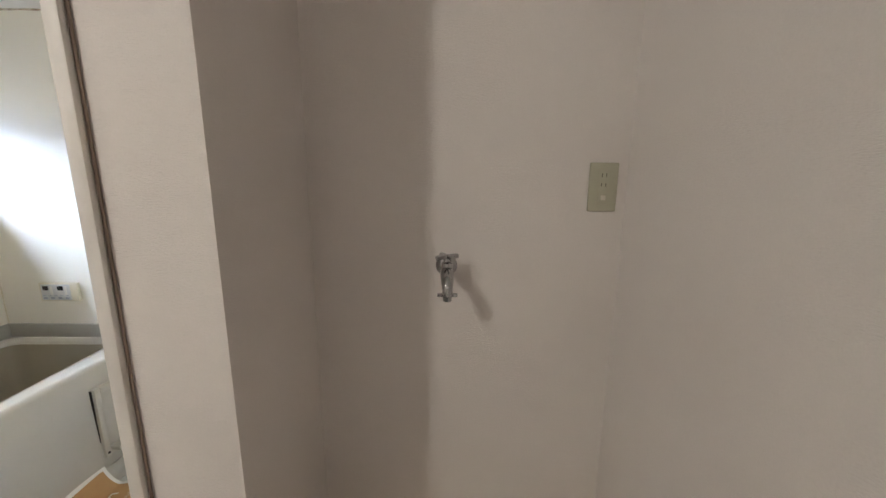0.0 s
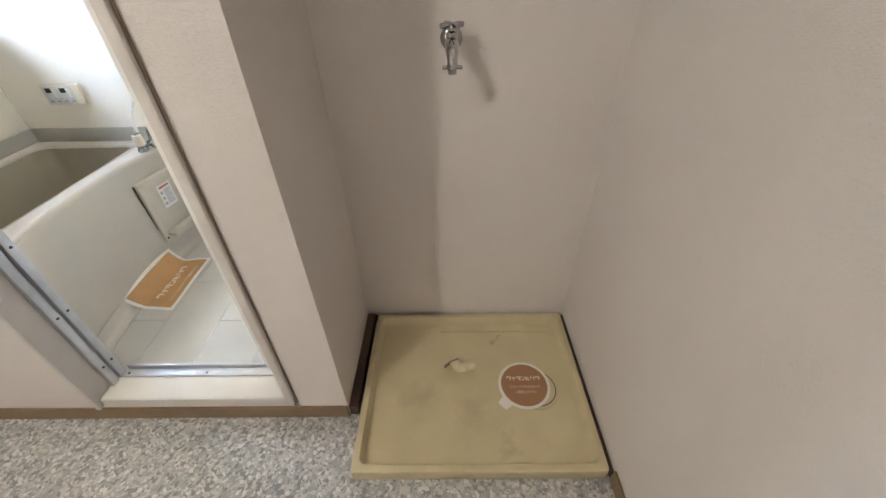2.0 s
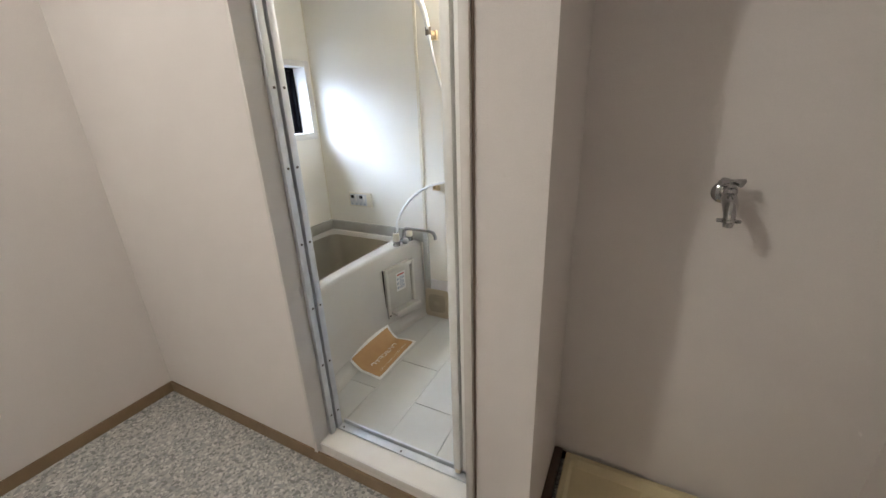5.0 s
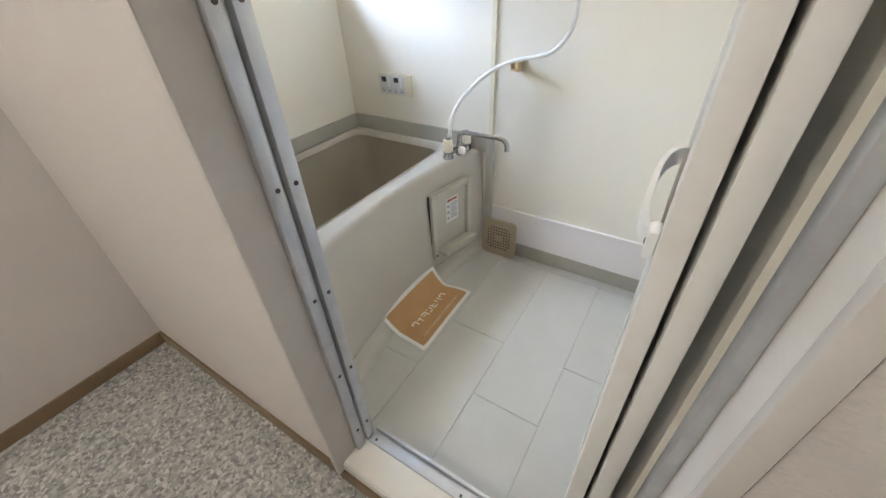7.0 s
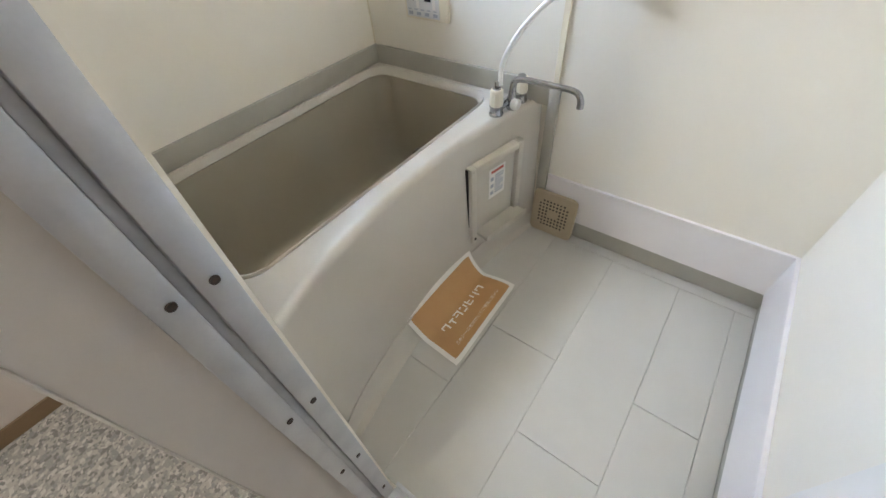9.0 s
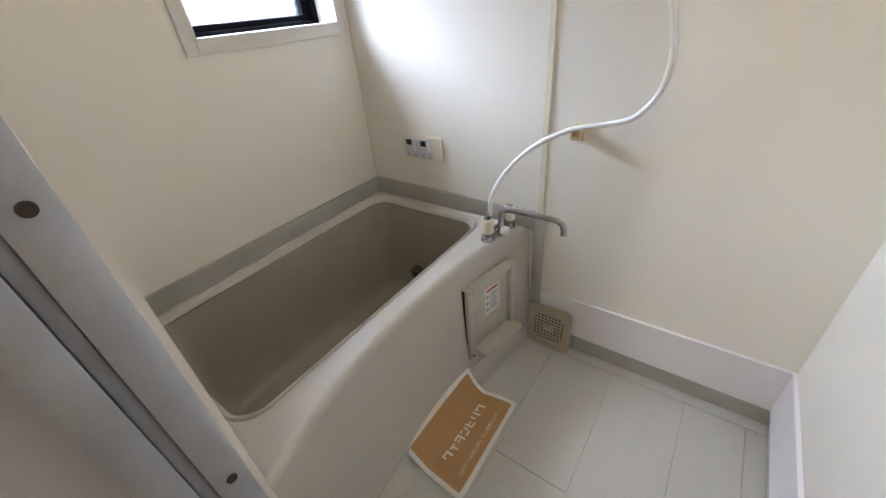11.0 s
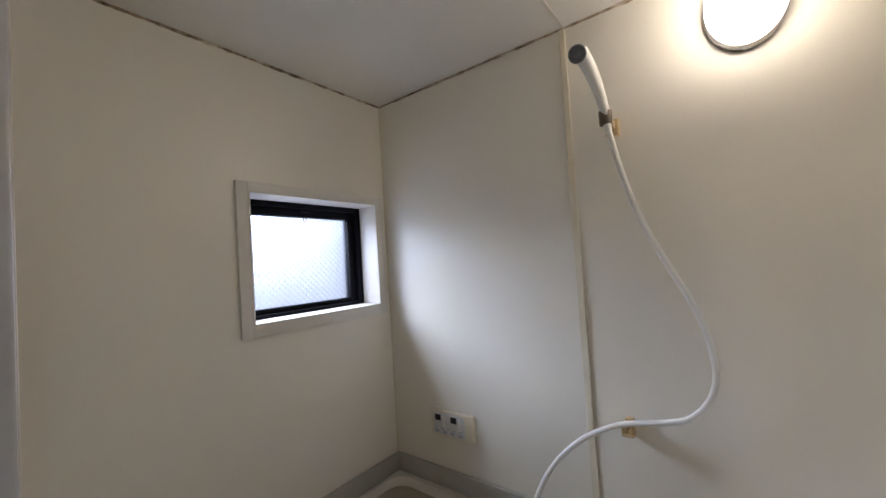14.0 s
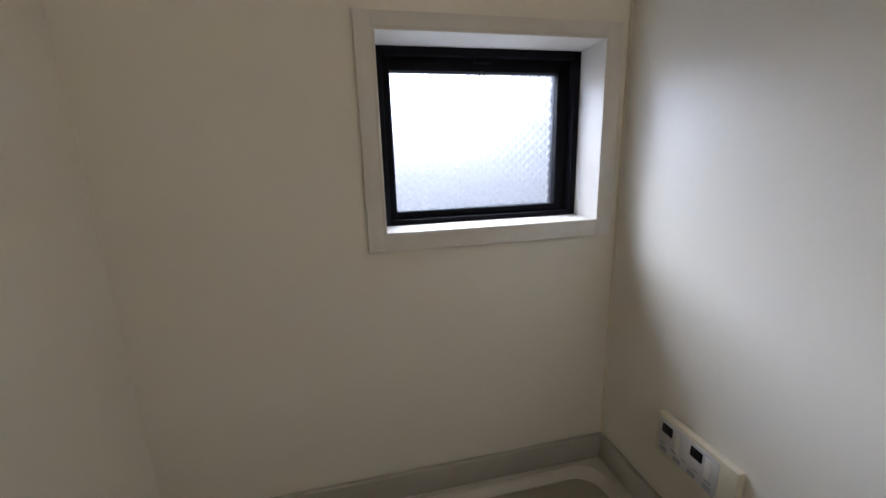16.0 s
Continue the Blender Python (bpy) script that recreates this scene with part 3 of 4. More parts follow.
def folding_door():
    d = thing("folding_door", (-0.25, 0.1, 0.13), "white folding bathroom door with grey panes, folded open", "door")
    z0, z1 = 0.15, 1.965

    def leaf(x0, x1, y0, y1):
        p = part("panel", boxes([(x0, x1, y0, y0 + 0.086, z0, z1), (x0, x1, y1 - 0.066, y1, z0, z1), (x0 + 0.002, x1 - 0.002, y0 + 0.086, y1 - 0.066, z0, z0 + 0.05), (x0 + 0.002, x1 - 0.002, y0 + 0.086, y1 - 0.066, z1 - 0.05, z1)], 0.0025), "white_plastic", d)
        m = (x0 + x1) / 2
        part("pane", box(m - 0.002, m + 0.002, y0 + 0.084, y1 - 0.064, z0 + 0.048, z1 - 0.048), "door_pane", p, "grey patterned acrylic pane", False)
        return p

    a = leaf(-0.283, -0.256, 0.078, 0.37)
    leaf(-0.248, -0.221, 0.082, 0.372)
    part("guide", box(-0.28, -0.259, 0.345, 0.371, 0.118, 0.15, 0.003), "cream_plastic", d, "yellowed plastic guide block")
    part("guide", box(-0.28, -0.259, 0.08, 0.105, 0.128, 0.15, 0.003), "cream_plastic", d, "yellowed plastic guide block")
    part("handle_bracket", boxes([(-0.295, -0.283, 0.108, 0.138, 0.982, 1.018)], 0.005), "white_plastic", a, "white handle bracket")
    path = smooth_path([(-0.289, 0.124, 1.0), (-0.3, 0.138, 1.003), (-0.306, 0.17, 1.009), (-0.307, 0.235, 1.02), (-0.303, 0.275, 1.026), (-0.294, 0.297, 1.029), (-0.283, 0.304, 1.03)], 6)
    b = bmesh.new()
    rings = []
    for k, q in enumerate(path):
        d2 = path[min(k + 1, len(path) - 1)] - path[max(k - 1, 0)]
        side = Vector((d2.y, -d2.x, 0)).normalized() * 0.0035
        rings.append([b.verts.new(q + side * f + Vector((0, 0, g))) for f, g in ((1, -0.012), (1, 0.012), (-1, 0.012), (-1, -0.012))])
    for r1, r2 in zip(rings, rings[1:]):
        for k in range(4):
            b.faces.new((r1[k], r1[(k + 1) % 4], r2[(k + 1) % 4], r2[k]))
    b.faces.new(rings[0])
    b.faces.new(rings[-1])
    part("handle", b, "white_plastic", a, "white pull handle")
    # flat plate added to paint the brownish dark behind the handle
    part("pocket_shade", box(-0.2855, -0.281, 0.15, 0.255, 0.985, 1.046, 0.001), "casing_brown", a, "taupe plate standing in for the dark hand recess")
    part("handle_screw", spin([(0.001, -0.001), (0.004, 0.0), (0.004, 0.003)], (-0.2955, 0.123, 0.997), "x", 12), "screw", a)
    d.location += Vector((-0.016, 0.018, 0.01))


folding_door()


# ---- bathtub ----
RIM = 0.58


def apron_x(y):
    """Plan of the apron's top edge: drawn in towards the middle."""
    s = min(max((y - 0.12) / 1.112, 0), 1)
    return -1.054 - 0.106 * max(0.0, math.sin(math.pi * s)) ** 0.6


def foot_x(y):
    s = min(max((y - 0.12) / 1.112, 0), 1)
    return -1.032 - 0.078 * max(0.0, math.sin(math.pi * s)) ** 0.8


def oval(x0, x1, y0, y1, r, n=9):
    """A rounded rectangle, counter-clockwise."""
    out = []
    for cx, cy, a0 in ((x1 - r, y1 - r, 0), (x0 + r, y1 - r, 90), (x0 + r, y0 + r, 180), (x1 - r, y0 + r, 270)):
        for i in range(n):
            a = radians(a0 + 90 * i / (n - 1))
            out.append((cx + r * math.cos(a), cy + r * math.sin(a)))
    return out


def bathtub():
    t = thing("bathtub", (-1.45, 0.67, BZ), "grey-beige moulded bathtub with a bowed apron", "bathtub")
    x0, x1, y0, y1 = -1.789, -1.234, 0.172, 1.188
    # basin: rings that shrink and round towards the bottom
    rings = [(0.0, 0.0, RIM + 0.001, 0.075), (0.006, 0.006, RIM - 0.004, 0.075), (0.011, 0.011, RIM - 0.016, 0.075), (0.014, 0.018, RIM - 0.1, 0.08), (0.02, 0.03, 0.32, 0.085),
             (0.026, 0.038, 0.21, 0.09), (0.034, 0.046, 0.17, 0.09), (0.047, 0.06, 0.142, 0.088), (0.07, 0.085, 0.128, 0.085), (0.2, 0.3, 0.118, 0.06)]

    def bowl(rows, closed):
        b = bmesh.new()
        vs = []
        for dx, dy, z, r in rows:
            vs.append([b.verts.new((x, y, z)) for x, y in oval(x0 + dx, x1 - dx, y0 + dy, y1 - dy, r)])
        n = len(vs[0])
        for a, c in zip(vs, vs[1:]):
            for i in range(n):
                b.faces.new((a[i], c[i], c[(i + 1) % n], a[(i + 1) % n]))
        if closed:
            b.faces.new(vs[-1])
        return thicken(b, 0.006)

    part("lip", bowl(rings[:3], False), "tub", t, "pale rounded lip")
    part("basin", bowl(rings[2:], True), "basin", t, "inside of the tub, taupe deepened for its shade")
    # rim: bridge from the basin's edge to the outer outline
    b = bmesh.new()
    coarse = oval(x0 - 0.001, x1 + 0.001, y0 - 0.001, y1 + 0.001, 0.075)
    inner = []
    for p, q in zip(coarse, coarse[1:] + coarse[:1]):
        k = max(1, int(math.hypot(q[0] - p[0], q[1] - p[1]) / 0.03))
        inner += [(p[0] + (q[0] - p[0]) * i / k, p[1] + (q[1] - p[1]) * i / k) for i in range(k)]
    n = len(inner)
    outer = []
    ring_o = []
    cx, cy = (x0 + x1) / 2, (y0 + y1) / 2
    for x, y in inner:
        # push out along the ray from the middle to the outer outline
        dx, dy = (x - cx) / (x1 - x0), (y - cy) / (y1 - y0)
        m = max(abs(dx), abs(dy)) * 2
        ux, uy = dx / m, dy / m
        oy = cy + uy * 2 * ((BYN - 0.013 - cy) if uy > 0 else (cy - BYS - 0.013))
        ox = (BXW + 0.013) if ux <= -0.4999 else cx + ux * 2 * ((apron_x(oy) - 0.026 - cx) if ux > 0 else (cx - BXW - 0.013))
        ring_o.append((ox, oy))
    vi = [b.verts.new((x, y, RIM)) for x, y in inner]
    vm = [b.verts.new((x * 0.85 + p[0] * 0.15, y * 0.85 + p[1] * 0.15, RIM + 0.006)) for (x, y), p in zip(inner, ring_o)]
    vo = [b.verts.new((p[0], p[1], RIM + 0.004)) for p in ring_o]
    for a, c in ((vi, vm), (vm, vo)):
        for i in range(n):
            b.faces.new((a[i], a[(i + 1) % n], c[(i + 1) % n], c[i]))
    thicken(b, 0.008)
    part("rim", b, "tub", t)

    # apron: rolled top edge, slight slope and a step at the foot
    def ap(u, y):
        xa = apron_x(y)
        if u < 9:
            a = math.pi / 2 * u / 8
            return (xa - 0.026 + 0.021 * math.sin(a), y, RIM + 0.004 - 0.024 * (1 - math.cos(a)))
        f = (u - 8) / 8
        z = RIM - 0.02
        return (xa - 0.005 + 0.02 * f ** 1.3, y, z + (0.097 - z) * f)

    ys = spread(BYS + 0.012, BYN - 0.002, 49)
    part("apron", thicken(grid(ap, list(range(17)), ys), 0.006), "tub", t, "smooth grey apron")

    def kick(u, y):
        prof = [(0.0, 0.1), (0.06, 0.086), (0.25, 0.064), (0.6, BZ + 0.007), (1.0, BZ + 0.003), (1.4, BZ + 0.001)]
        f, z = prof[int(u)]
        xa = apron_x(y) + 0.016
        return (xa + (foot_x(y) + 0.006 - xa) * f, y, z)

    part("foot", thicken(grid(kick, list(range(6)), ys), 0.004), "tub", t, "pale grey foot of the apron")
    # upstands against the walls
    part("upstand", boxes([(BXW + 0.0008, BXW + 0.016, BYS + 0.002, BYN - 0.002, RIM - 0.005, 0.653)], 0.005), "flange", t)
    part("upstand", boxes([(BXW + 0.016, -1.036, BYN - 0.016, BYN - 0.0008, RIM - 0.005, 0.653)], 0.005), "flange", t)
    part("upstand", boxes([(-1.042, -1.002, BYN - 0.016, BYN - 0.0008, BZ, 0.649)], 0.005), "flange", t)
    part("upstand", boxes([(BXW + 0.016, -1.03, BYS + 0.001, BYS + 0.014, RIM - 0.005, 0.653)], 0.005), "flange", t)
    # circulation adapter low in the end wall
    a = part("adapter", spin([(0.005, -0.004), (0.029, -0.004), (0.038, 0.002), (0.041, 0.02)], (-1.54, 1.097, 0.268), "y", 28), "bronze", t, "round dark circulation adapter")
    part("grille", spin([(0.002, -0.007), (0.018, -0.007), (0.02, -0.004)], (-1.54, 1.097, 0.268), "y", 20), "hole", a, "dark grille")
    # soap panel let into the apron, turned with its curve
    p = [Vector((-1.156, 0.895)), Vector((-1.104, 1.146))]
    ang = math.atan2(p[1].y - p[0].y, p[1].x - p[0].x)
    w = (p[1] - p[0]).length
    mat = Matrix.Translation((p[0].x + 0.006, p[0].y, 0.008)) @ Matrix.Rotation(ang, 4, "Z")

    def turned(b):
        bmesh.ops.transform(b, matrix=mat, verts=b.verts)
        return b

    f0, f1 = -0.026, 0.004
    sp = part("soap_panel", turned(boxes([(0, 0.024, f0, f1, 0.14, 0.475), (w - 0.024, w, f0, f1, 0.14, 0.475), (0.024, w - 0.024, f0, f1, 0.448, 0.475), (0.024, w - 0.024, -0.008, 0.006, 0.14, 0.448), (0.024, w - 0.024, -0.018, -0.004, 0.14, 0.178)], 0.004)), "panel_beige", t, "beige panel with a soap shelf")
    part("shelf", turned(boxes([(0.03, w - 0.004, -0.072, -0.01, 0.163, 0.18), (0.03, w - 0.004, -0.072, -0.065, 0.17, 0.19)], 0.004)), "panel_beige", sp)
    part("shelf_pin", turned(spin([(0.003, -0.003), (0.006, 0.0), (0.006, 0.004)], (0.014, f0 - 0.001, 0.16), "y", 12)), "screw", sp)
    for xx in (0.012, w - 0.012):
        part("screw", turned(spin([(0.003, -0.002), (0.005, 0.0), (0.005, 0.004)], (xx, f0 - 0.0005, 0.463), "y", 12)), "panel_beige", sp)
    part("gap", turned(box(-0.004, -0.0005, -0.0105, 0.004, 0.095, 0.47)), "hole", sp, "dark joint beside the panel", False)
    part("label", turned(box(0.1, 0.182, -0.0094, -0.0078, 0.29, 0.415)), "card_white", sp, "white safety label")
    part("label_print", turned(boxes([(0.11, 0.172, -0.0102, -0.0092, 0.397, 0.407)])), "print_red", sp)
    rows = [(0.13, 0.172 - 0.012 * (k % 3 == 2), -0.0102, -0.0092, 0.38 - 0.0105 * k, 0.385 - 0.0105 * k) for k in range(8)]
    part("label_print", turned(boxes(rows)), "print_grey", sp)
    part("label_print", turned(boxes([(0.108, 0.122, -0.0102, -0.0092, 0.366 - 0.03 * k, 0.38 - 0.03 * k) for k in range(3)])), "print_grey", sp)


bathtub()


# ---- mixer tap, hose and shower ----
def mixer():
    m = thing("mixer_tap", (-1.115, 1.12, RIM), "chrome two-handle bath mixer with a swivel spout", "tap")
    base = RIM + 0.004

    def valve(x, y):
        part("base", spin([(0.024, 0.0), (0.024, 0.006), (0.021, 0.01), (0.02, 0.026), (0.022, 0.03)], (x, y, base), "z"), "chrome", m)
        k = part("knob", spin([(0.019, 0.03), (0.0225, 0.033), (0.0225, 0.04), (0.0205, 0.07), (0.02, 0.08), (0.017, 0.083), (0.011, 0.083)], (x, y, base), "z", 10), "cream_plastic", m, "yellowed white knob")
        part("cap", spin([(0.012, 0.082), (0.014, 0.0845), (0.012, 0.0865), (0.004, 0.087)], (x, y, base), "z", 20), "chrome", k, "chrome cap")

    valve(-1.122, 1.07)
    valve(-1.1, 1.19)
    part("body", tube([(-1.122, 1.07, base + 0.02), (-1.108, 1.13, base + 0.026), (-1.1, 1.19, base + 0.02)], 0.014, 14, 6), "chrome", m)
    part("body_block", spin([(0.016, 0.0), (0.019, 0.008), (0.018, 0.036), (0.013, 0.046), (0.012, 0.06)], (-1.098, 1.128, base), "z"), "chrome", m)
    part("spout", tube([(-1.098, 1.128, base + 0.055), (-1.096, 1.129, base + 0.082), (-1.082, 1.131, base + 0.098), (-1.04, 1.133, base + 0.1), (-0.97, 1.137, base + 0.098), (-0.912, 1.14, base + 0.096), (-0.889, 1.141, base + 0.086), (-0.88, 1.142, base + 0.066), (-0.879, 1.142, base + 0.048)],
                       [0.011, 0.011, 0.0105, 0.009, 0.009, 0.009, 0.0095, 0.01, 0.0105], 14, 6), "chrome", m)
    part("diverter", spin([(0.014, 0.0), (0.017, 0.004), (0.017, 0.02), (0.012, 0.026), (0.004, 0.027)], (-1.085, 1.105, base + 0.03), "x", 18), "white_plastic", m, "white diverter button")
    part("hose_nut", spin([(0.011, 0.08), (0.011, 0.1), (0.008, 0.104)], (-1.127, 1.085, base), "z", 8), "chrome", m)
    m.location += Vector((-0.03, 0.005, 0))


mixer()


def shower():
    s = thing("hand_shower", (-1.149, 1.09, RIM + 0.1), "white hand shower with a long white hose in its wall holder", "shower")
    hose = [(-1.149, 1.09, RIM + 0.095), (-1.147, 1.094, 0.735), (-1.121, 1.113, 0.803), (-1.074, 1.137, 0.868), (-1.018, 1.157, 0.918), (-0.95, 1.172, 0.956), (-0.895, 1.18, 0.973), (-0.825, 1.182, 0.988), (-0.77, 1.18, 1.01), (-0.727, 1.177, 1.062), (-0.711, 1.174, 1.127), (-0.72, 1.172, 1.21), (-0.747, 1.17, 1.292), (-0.795, 1.167, 1.395), (-0.845, 1.164, 1.515), (-0.876, 1.161, 1.63), (-0.896, 1.157, 1.735)]
    part("hose", tube(hose, 0.0075, 12, 8), "white_plastic", s, "white ribbed hose")
    part("handle", tube([(-0.897, 1.156, 1.735), (-0.902, 1.152, 1.79), (-0.911, 1.14, 1.85), (-0.925, 1.122, 1.905), (-0.94, 1.1, 1.945)], [0.009, 0.0115, 0.0145, 0.018, 0.0205], 18, 6), "white_plastic", s)
    h = spin([(0.008, -0.01), (0.02, -0.008), (0.0225, 0.002), (0.0225, 0.012), (0.02, 0.014)], (0, 0, 0), "z", 24, None)
    bmesh.ops.transform(h, matrix=Matrix.Translation((-0.942, 1.085, 1.935)) @ Matrix.Rotation(radians(-55), 4, Vector((0.9, 0.35, 0)).normalized()) @ Matrix.Rotation(radians(180), 4, "X"), verts=h.verts)
    part("head", h, "shower_face", s, "dark metallic shower head")


shower()


def hook(x, z, low):
    k = thing("shower_hook", (x, BYN, z), "yellowed plastic shower hook on the bathroom wall", "hook", "shower hooks")
    part("wall_plate", box(x - 0.012, x + (0.01 if low else 0.022), BYN - 0.024, BYN - 0.0006, z - 0.026, z + 0.02, 0.004), "yellow_plastic", k)
    if low:
        part("cradle", boxes([(x - 0.014, x + 0.016, BYN - 0.058, BYN - 0.022, z - 0.016, z - 0.006), (x - 0.014, x - 0.006, BYN - 0.058, BYN - 0.026, z - 0.008, z + 0.016), (x + 0.008, x + 0.016, BYN - 0.058, BYN - 0.026, z - 0.008, z + 0.016)], 0.003), "yellow_plastic", k)
    else:
        part("clip", spin([(0.0125, -0.02), (0.016, -0.018), (0.0165, 0.018), (0.0135, 0.02)], (x + 0.003, BYN - 0.074, z + 0.01), "z", 20), "bronze", k, "dark metal clip")
        part("arm", box(x - 0.006, x + 0.014, BYN - 0.062, BYN - 0.02, z - 0.008, z + 0.014, 0.003), "yellow_plastic", k)


hook(-0.914, 0.95, True)
hook(-0.906, 1.765, False)


# ---- heater remote and wall lamp ----
def remote():
    r = thing("bath_remote", (-1.525, BYN, 0.82), "cream bath heater remote with two small displays", "control panel")
    x0, x1, z0, z1, y = -1.618, -1.431, 0.774, 0.87, BYN - 0.018
    part("body", box(x0, x1, y, BYN - 0.0006, z0, z1, 0.004), "cream_plastic", r)
    part("faceplate", box(x0 + 0.01, x1 - 0.035, y - 0.0022, y + 0.001, z0 + 0.008, z1 - 0.008, 0.001), "buttons", r, "pale grey keypad plate")
    for a in (0.02, 0.092):
        part("display", box(x0 + a, x0 + a + 0.027, y - 0.0034, y, z1 - 0.038, z1 - 0.016, 0.0008), "display", r, "small black display")
    for k in range(4):
        part("button", box(x0 + 0.018 + 0.036 * k, x0 + 0.036 + 0.036 * k, y - 0.0036, y, z0 + 0.014, z0 + 0.024, 0.001), "print_grey", r)
    for a in (0.055, 0.125):
        part("button", box(x0 + a, x0 + a + 0.012, y - 0.0034, y, z0 + 0.036, z0 + 0.08, 0.001), "card_white", r)
    for k in range(5):
        part("mark", box(x0 + 0.016 + 0.028 * k, x0 + 0.03 + 0.028 * k, y - 0.003, y - 0.0015, z0 + 0.03, z0 + 0.033), "print_grey", r)


remote()


def wall_lamp():
    c = (-0.6, BYN, 1.968)
    w = thing("wall_lamp", c, "lit oval white bathroom wall lamp with a metal base", "lamp")
    b = spin([(0.07, -0.03), (0.076, -0.028), (0.079, -0.018), (0.079, -0.0006)], (0, 0, 0), "y", 40)
    bmesh.ops.scale(b, vec=(1, 1, 1.26), verts=b.verts)
    bmesh.ops.translate(b, vec=c, verts=b.verts)
    part("base", b, "chrome", w, "metal base ring")
    g = spin([(0.004, -0.106), (0.024, -0.104), (0.044, -0.097), (0.06, -0.085), (0.07, -0.068), (0.0755, -0.048), (0.076, -0.032), (0.06, -0.0302)], (0, 0, 0), "y", 40)
    bmesh.ops.scale(g, vec=(1, 1, 1.26), verts=g.verts)
    bmesh.ops.translate(g, vec=c, verts=g.verts)
    part("globe", g, "globe", w, "glowing white globe")


wall_lamp()


# ---- drain grate leaning in the corner ----
def grate():
    g = thing("drain_grate", (-0.945, BYN - 0.04, BZ), "square beige plastic drain grate leaning on the wall", "grate")
    m = Matrix.Translation((-0.947, BYN - 0.036, BZ)) @ Matrix.Rotation(radians(-2.2), 4, "X")
    b = bmesh.new()
    w, hh, t = 0.09, 0.205, 0.012
    out = [b.verts.new((x, 0, z)) for x, z in oval(-w, w, 0.0, hh, 0.024, 6)]
    f = b.faces.new(out)
    r = bmesh.ops.extrude_face_region(b, geom=[f])
    bmesh.ops.translate(b, vec=(0, t, 0), verts=[v for v in r["geom"] if isinstance(v, bmesh.types.BMVert)])
    bmesh.ops.recalc_face_normals(b, faces=b.faces)
    bmesh.ops.bevel(b, geom=[e for e in b.edges if abs(e.verts[0].co.y - e.verts[1].co.y) < 1e-6], offset=0.003, segments=2, affect="EDGES")
    bmesh.ops.transform(b, matrix=m, verts=b.verts)
    p = part("plate", b, "grate", g)
    for i in range(9):
        for j in range(8):
            if i in (4,) and j in (3, 4) or (3 <= i <= 5 and 3 <= j <= 4 and i != 4) or (i in (0, 8) and j in (0, 7)):
                continue
            x, z = -0.056 + 0.014 * i, 0.046 + 0.0165 * j
            h = box(x - 0.0036, x + 0.0036, -0.0006, 0.001, z - 0.004, z + 0.004)
            bmesh.ops.transform(h, matrix=m, verts=h.verts)
            part("slot", h, "hole", p, "", False)


grate()


# ---- brown card on the bathroom floor ----
def strokes(k):
    """The bars (left, right, foot, head) of one mark, in a cell of size one."""
    forms = [[(0.0, 1.0, 0.8, 1.0), (0.75, 1.0, 0.0, 0.8), (0.0, 0.6, 0.4, 0.56)],
             [(0.1, 0.95, 0.62, 0.82), (0.45, 0.68, 0.0, 0.62)],
             [(0.0, 1.0, 0.8, 1.0), (0.0, 0.2, 0.5, 0.8), (0.75, 1.0, 0.1, 0.8)],
             [(0.05, 0.27, 0.35, 1.0), (0.72, 0.95, 0.0, 1.0)],
             [(0.05, 0.28, 0.0, 1.0), (0.28, 0.95, 0.0, 0.2), (0.28, 0.8, 0.5, 0.68)],
             [(0.05, 0.4, 0.75, 0.95), (0.75, 1.0, 0.3, 0.9), (0.1, 0.8, 0.0, 0.22)]]
    return forms[(5 * k + 2) % len(forms)]


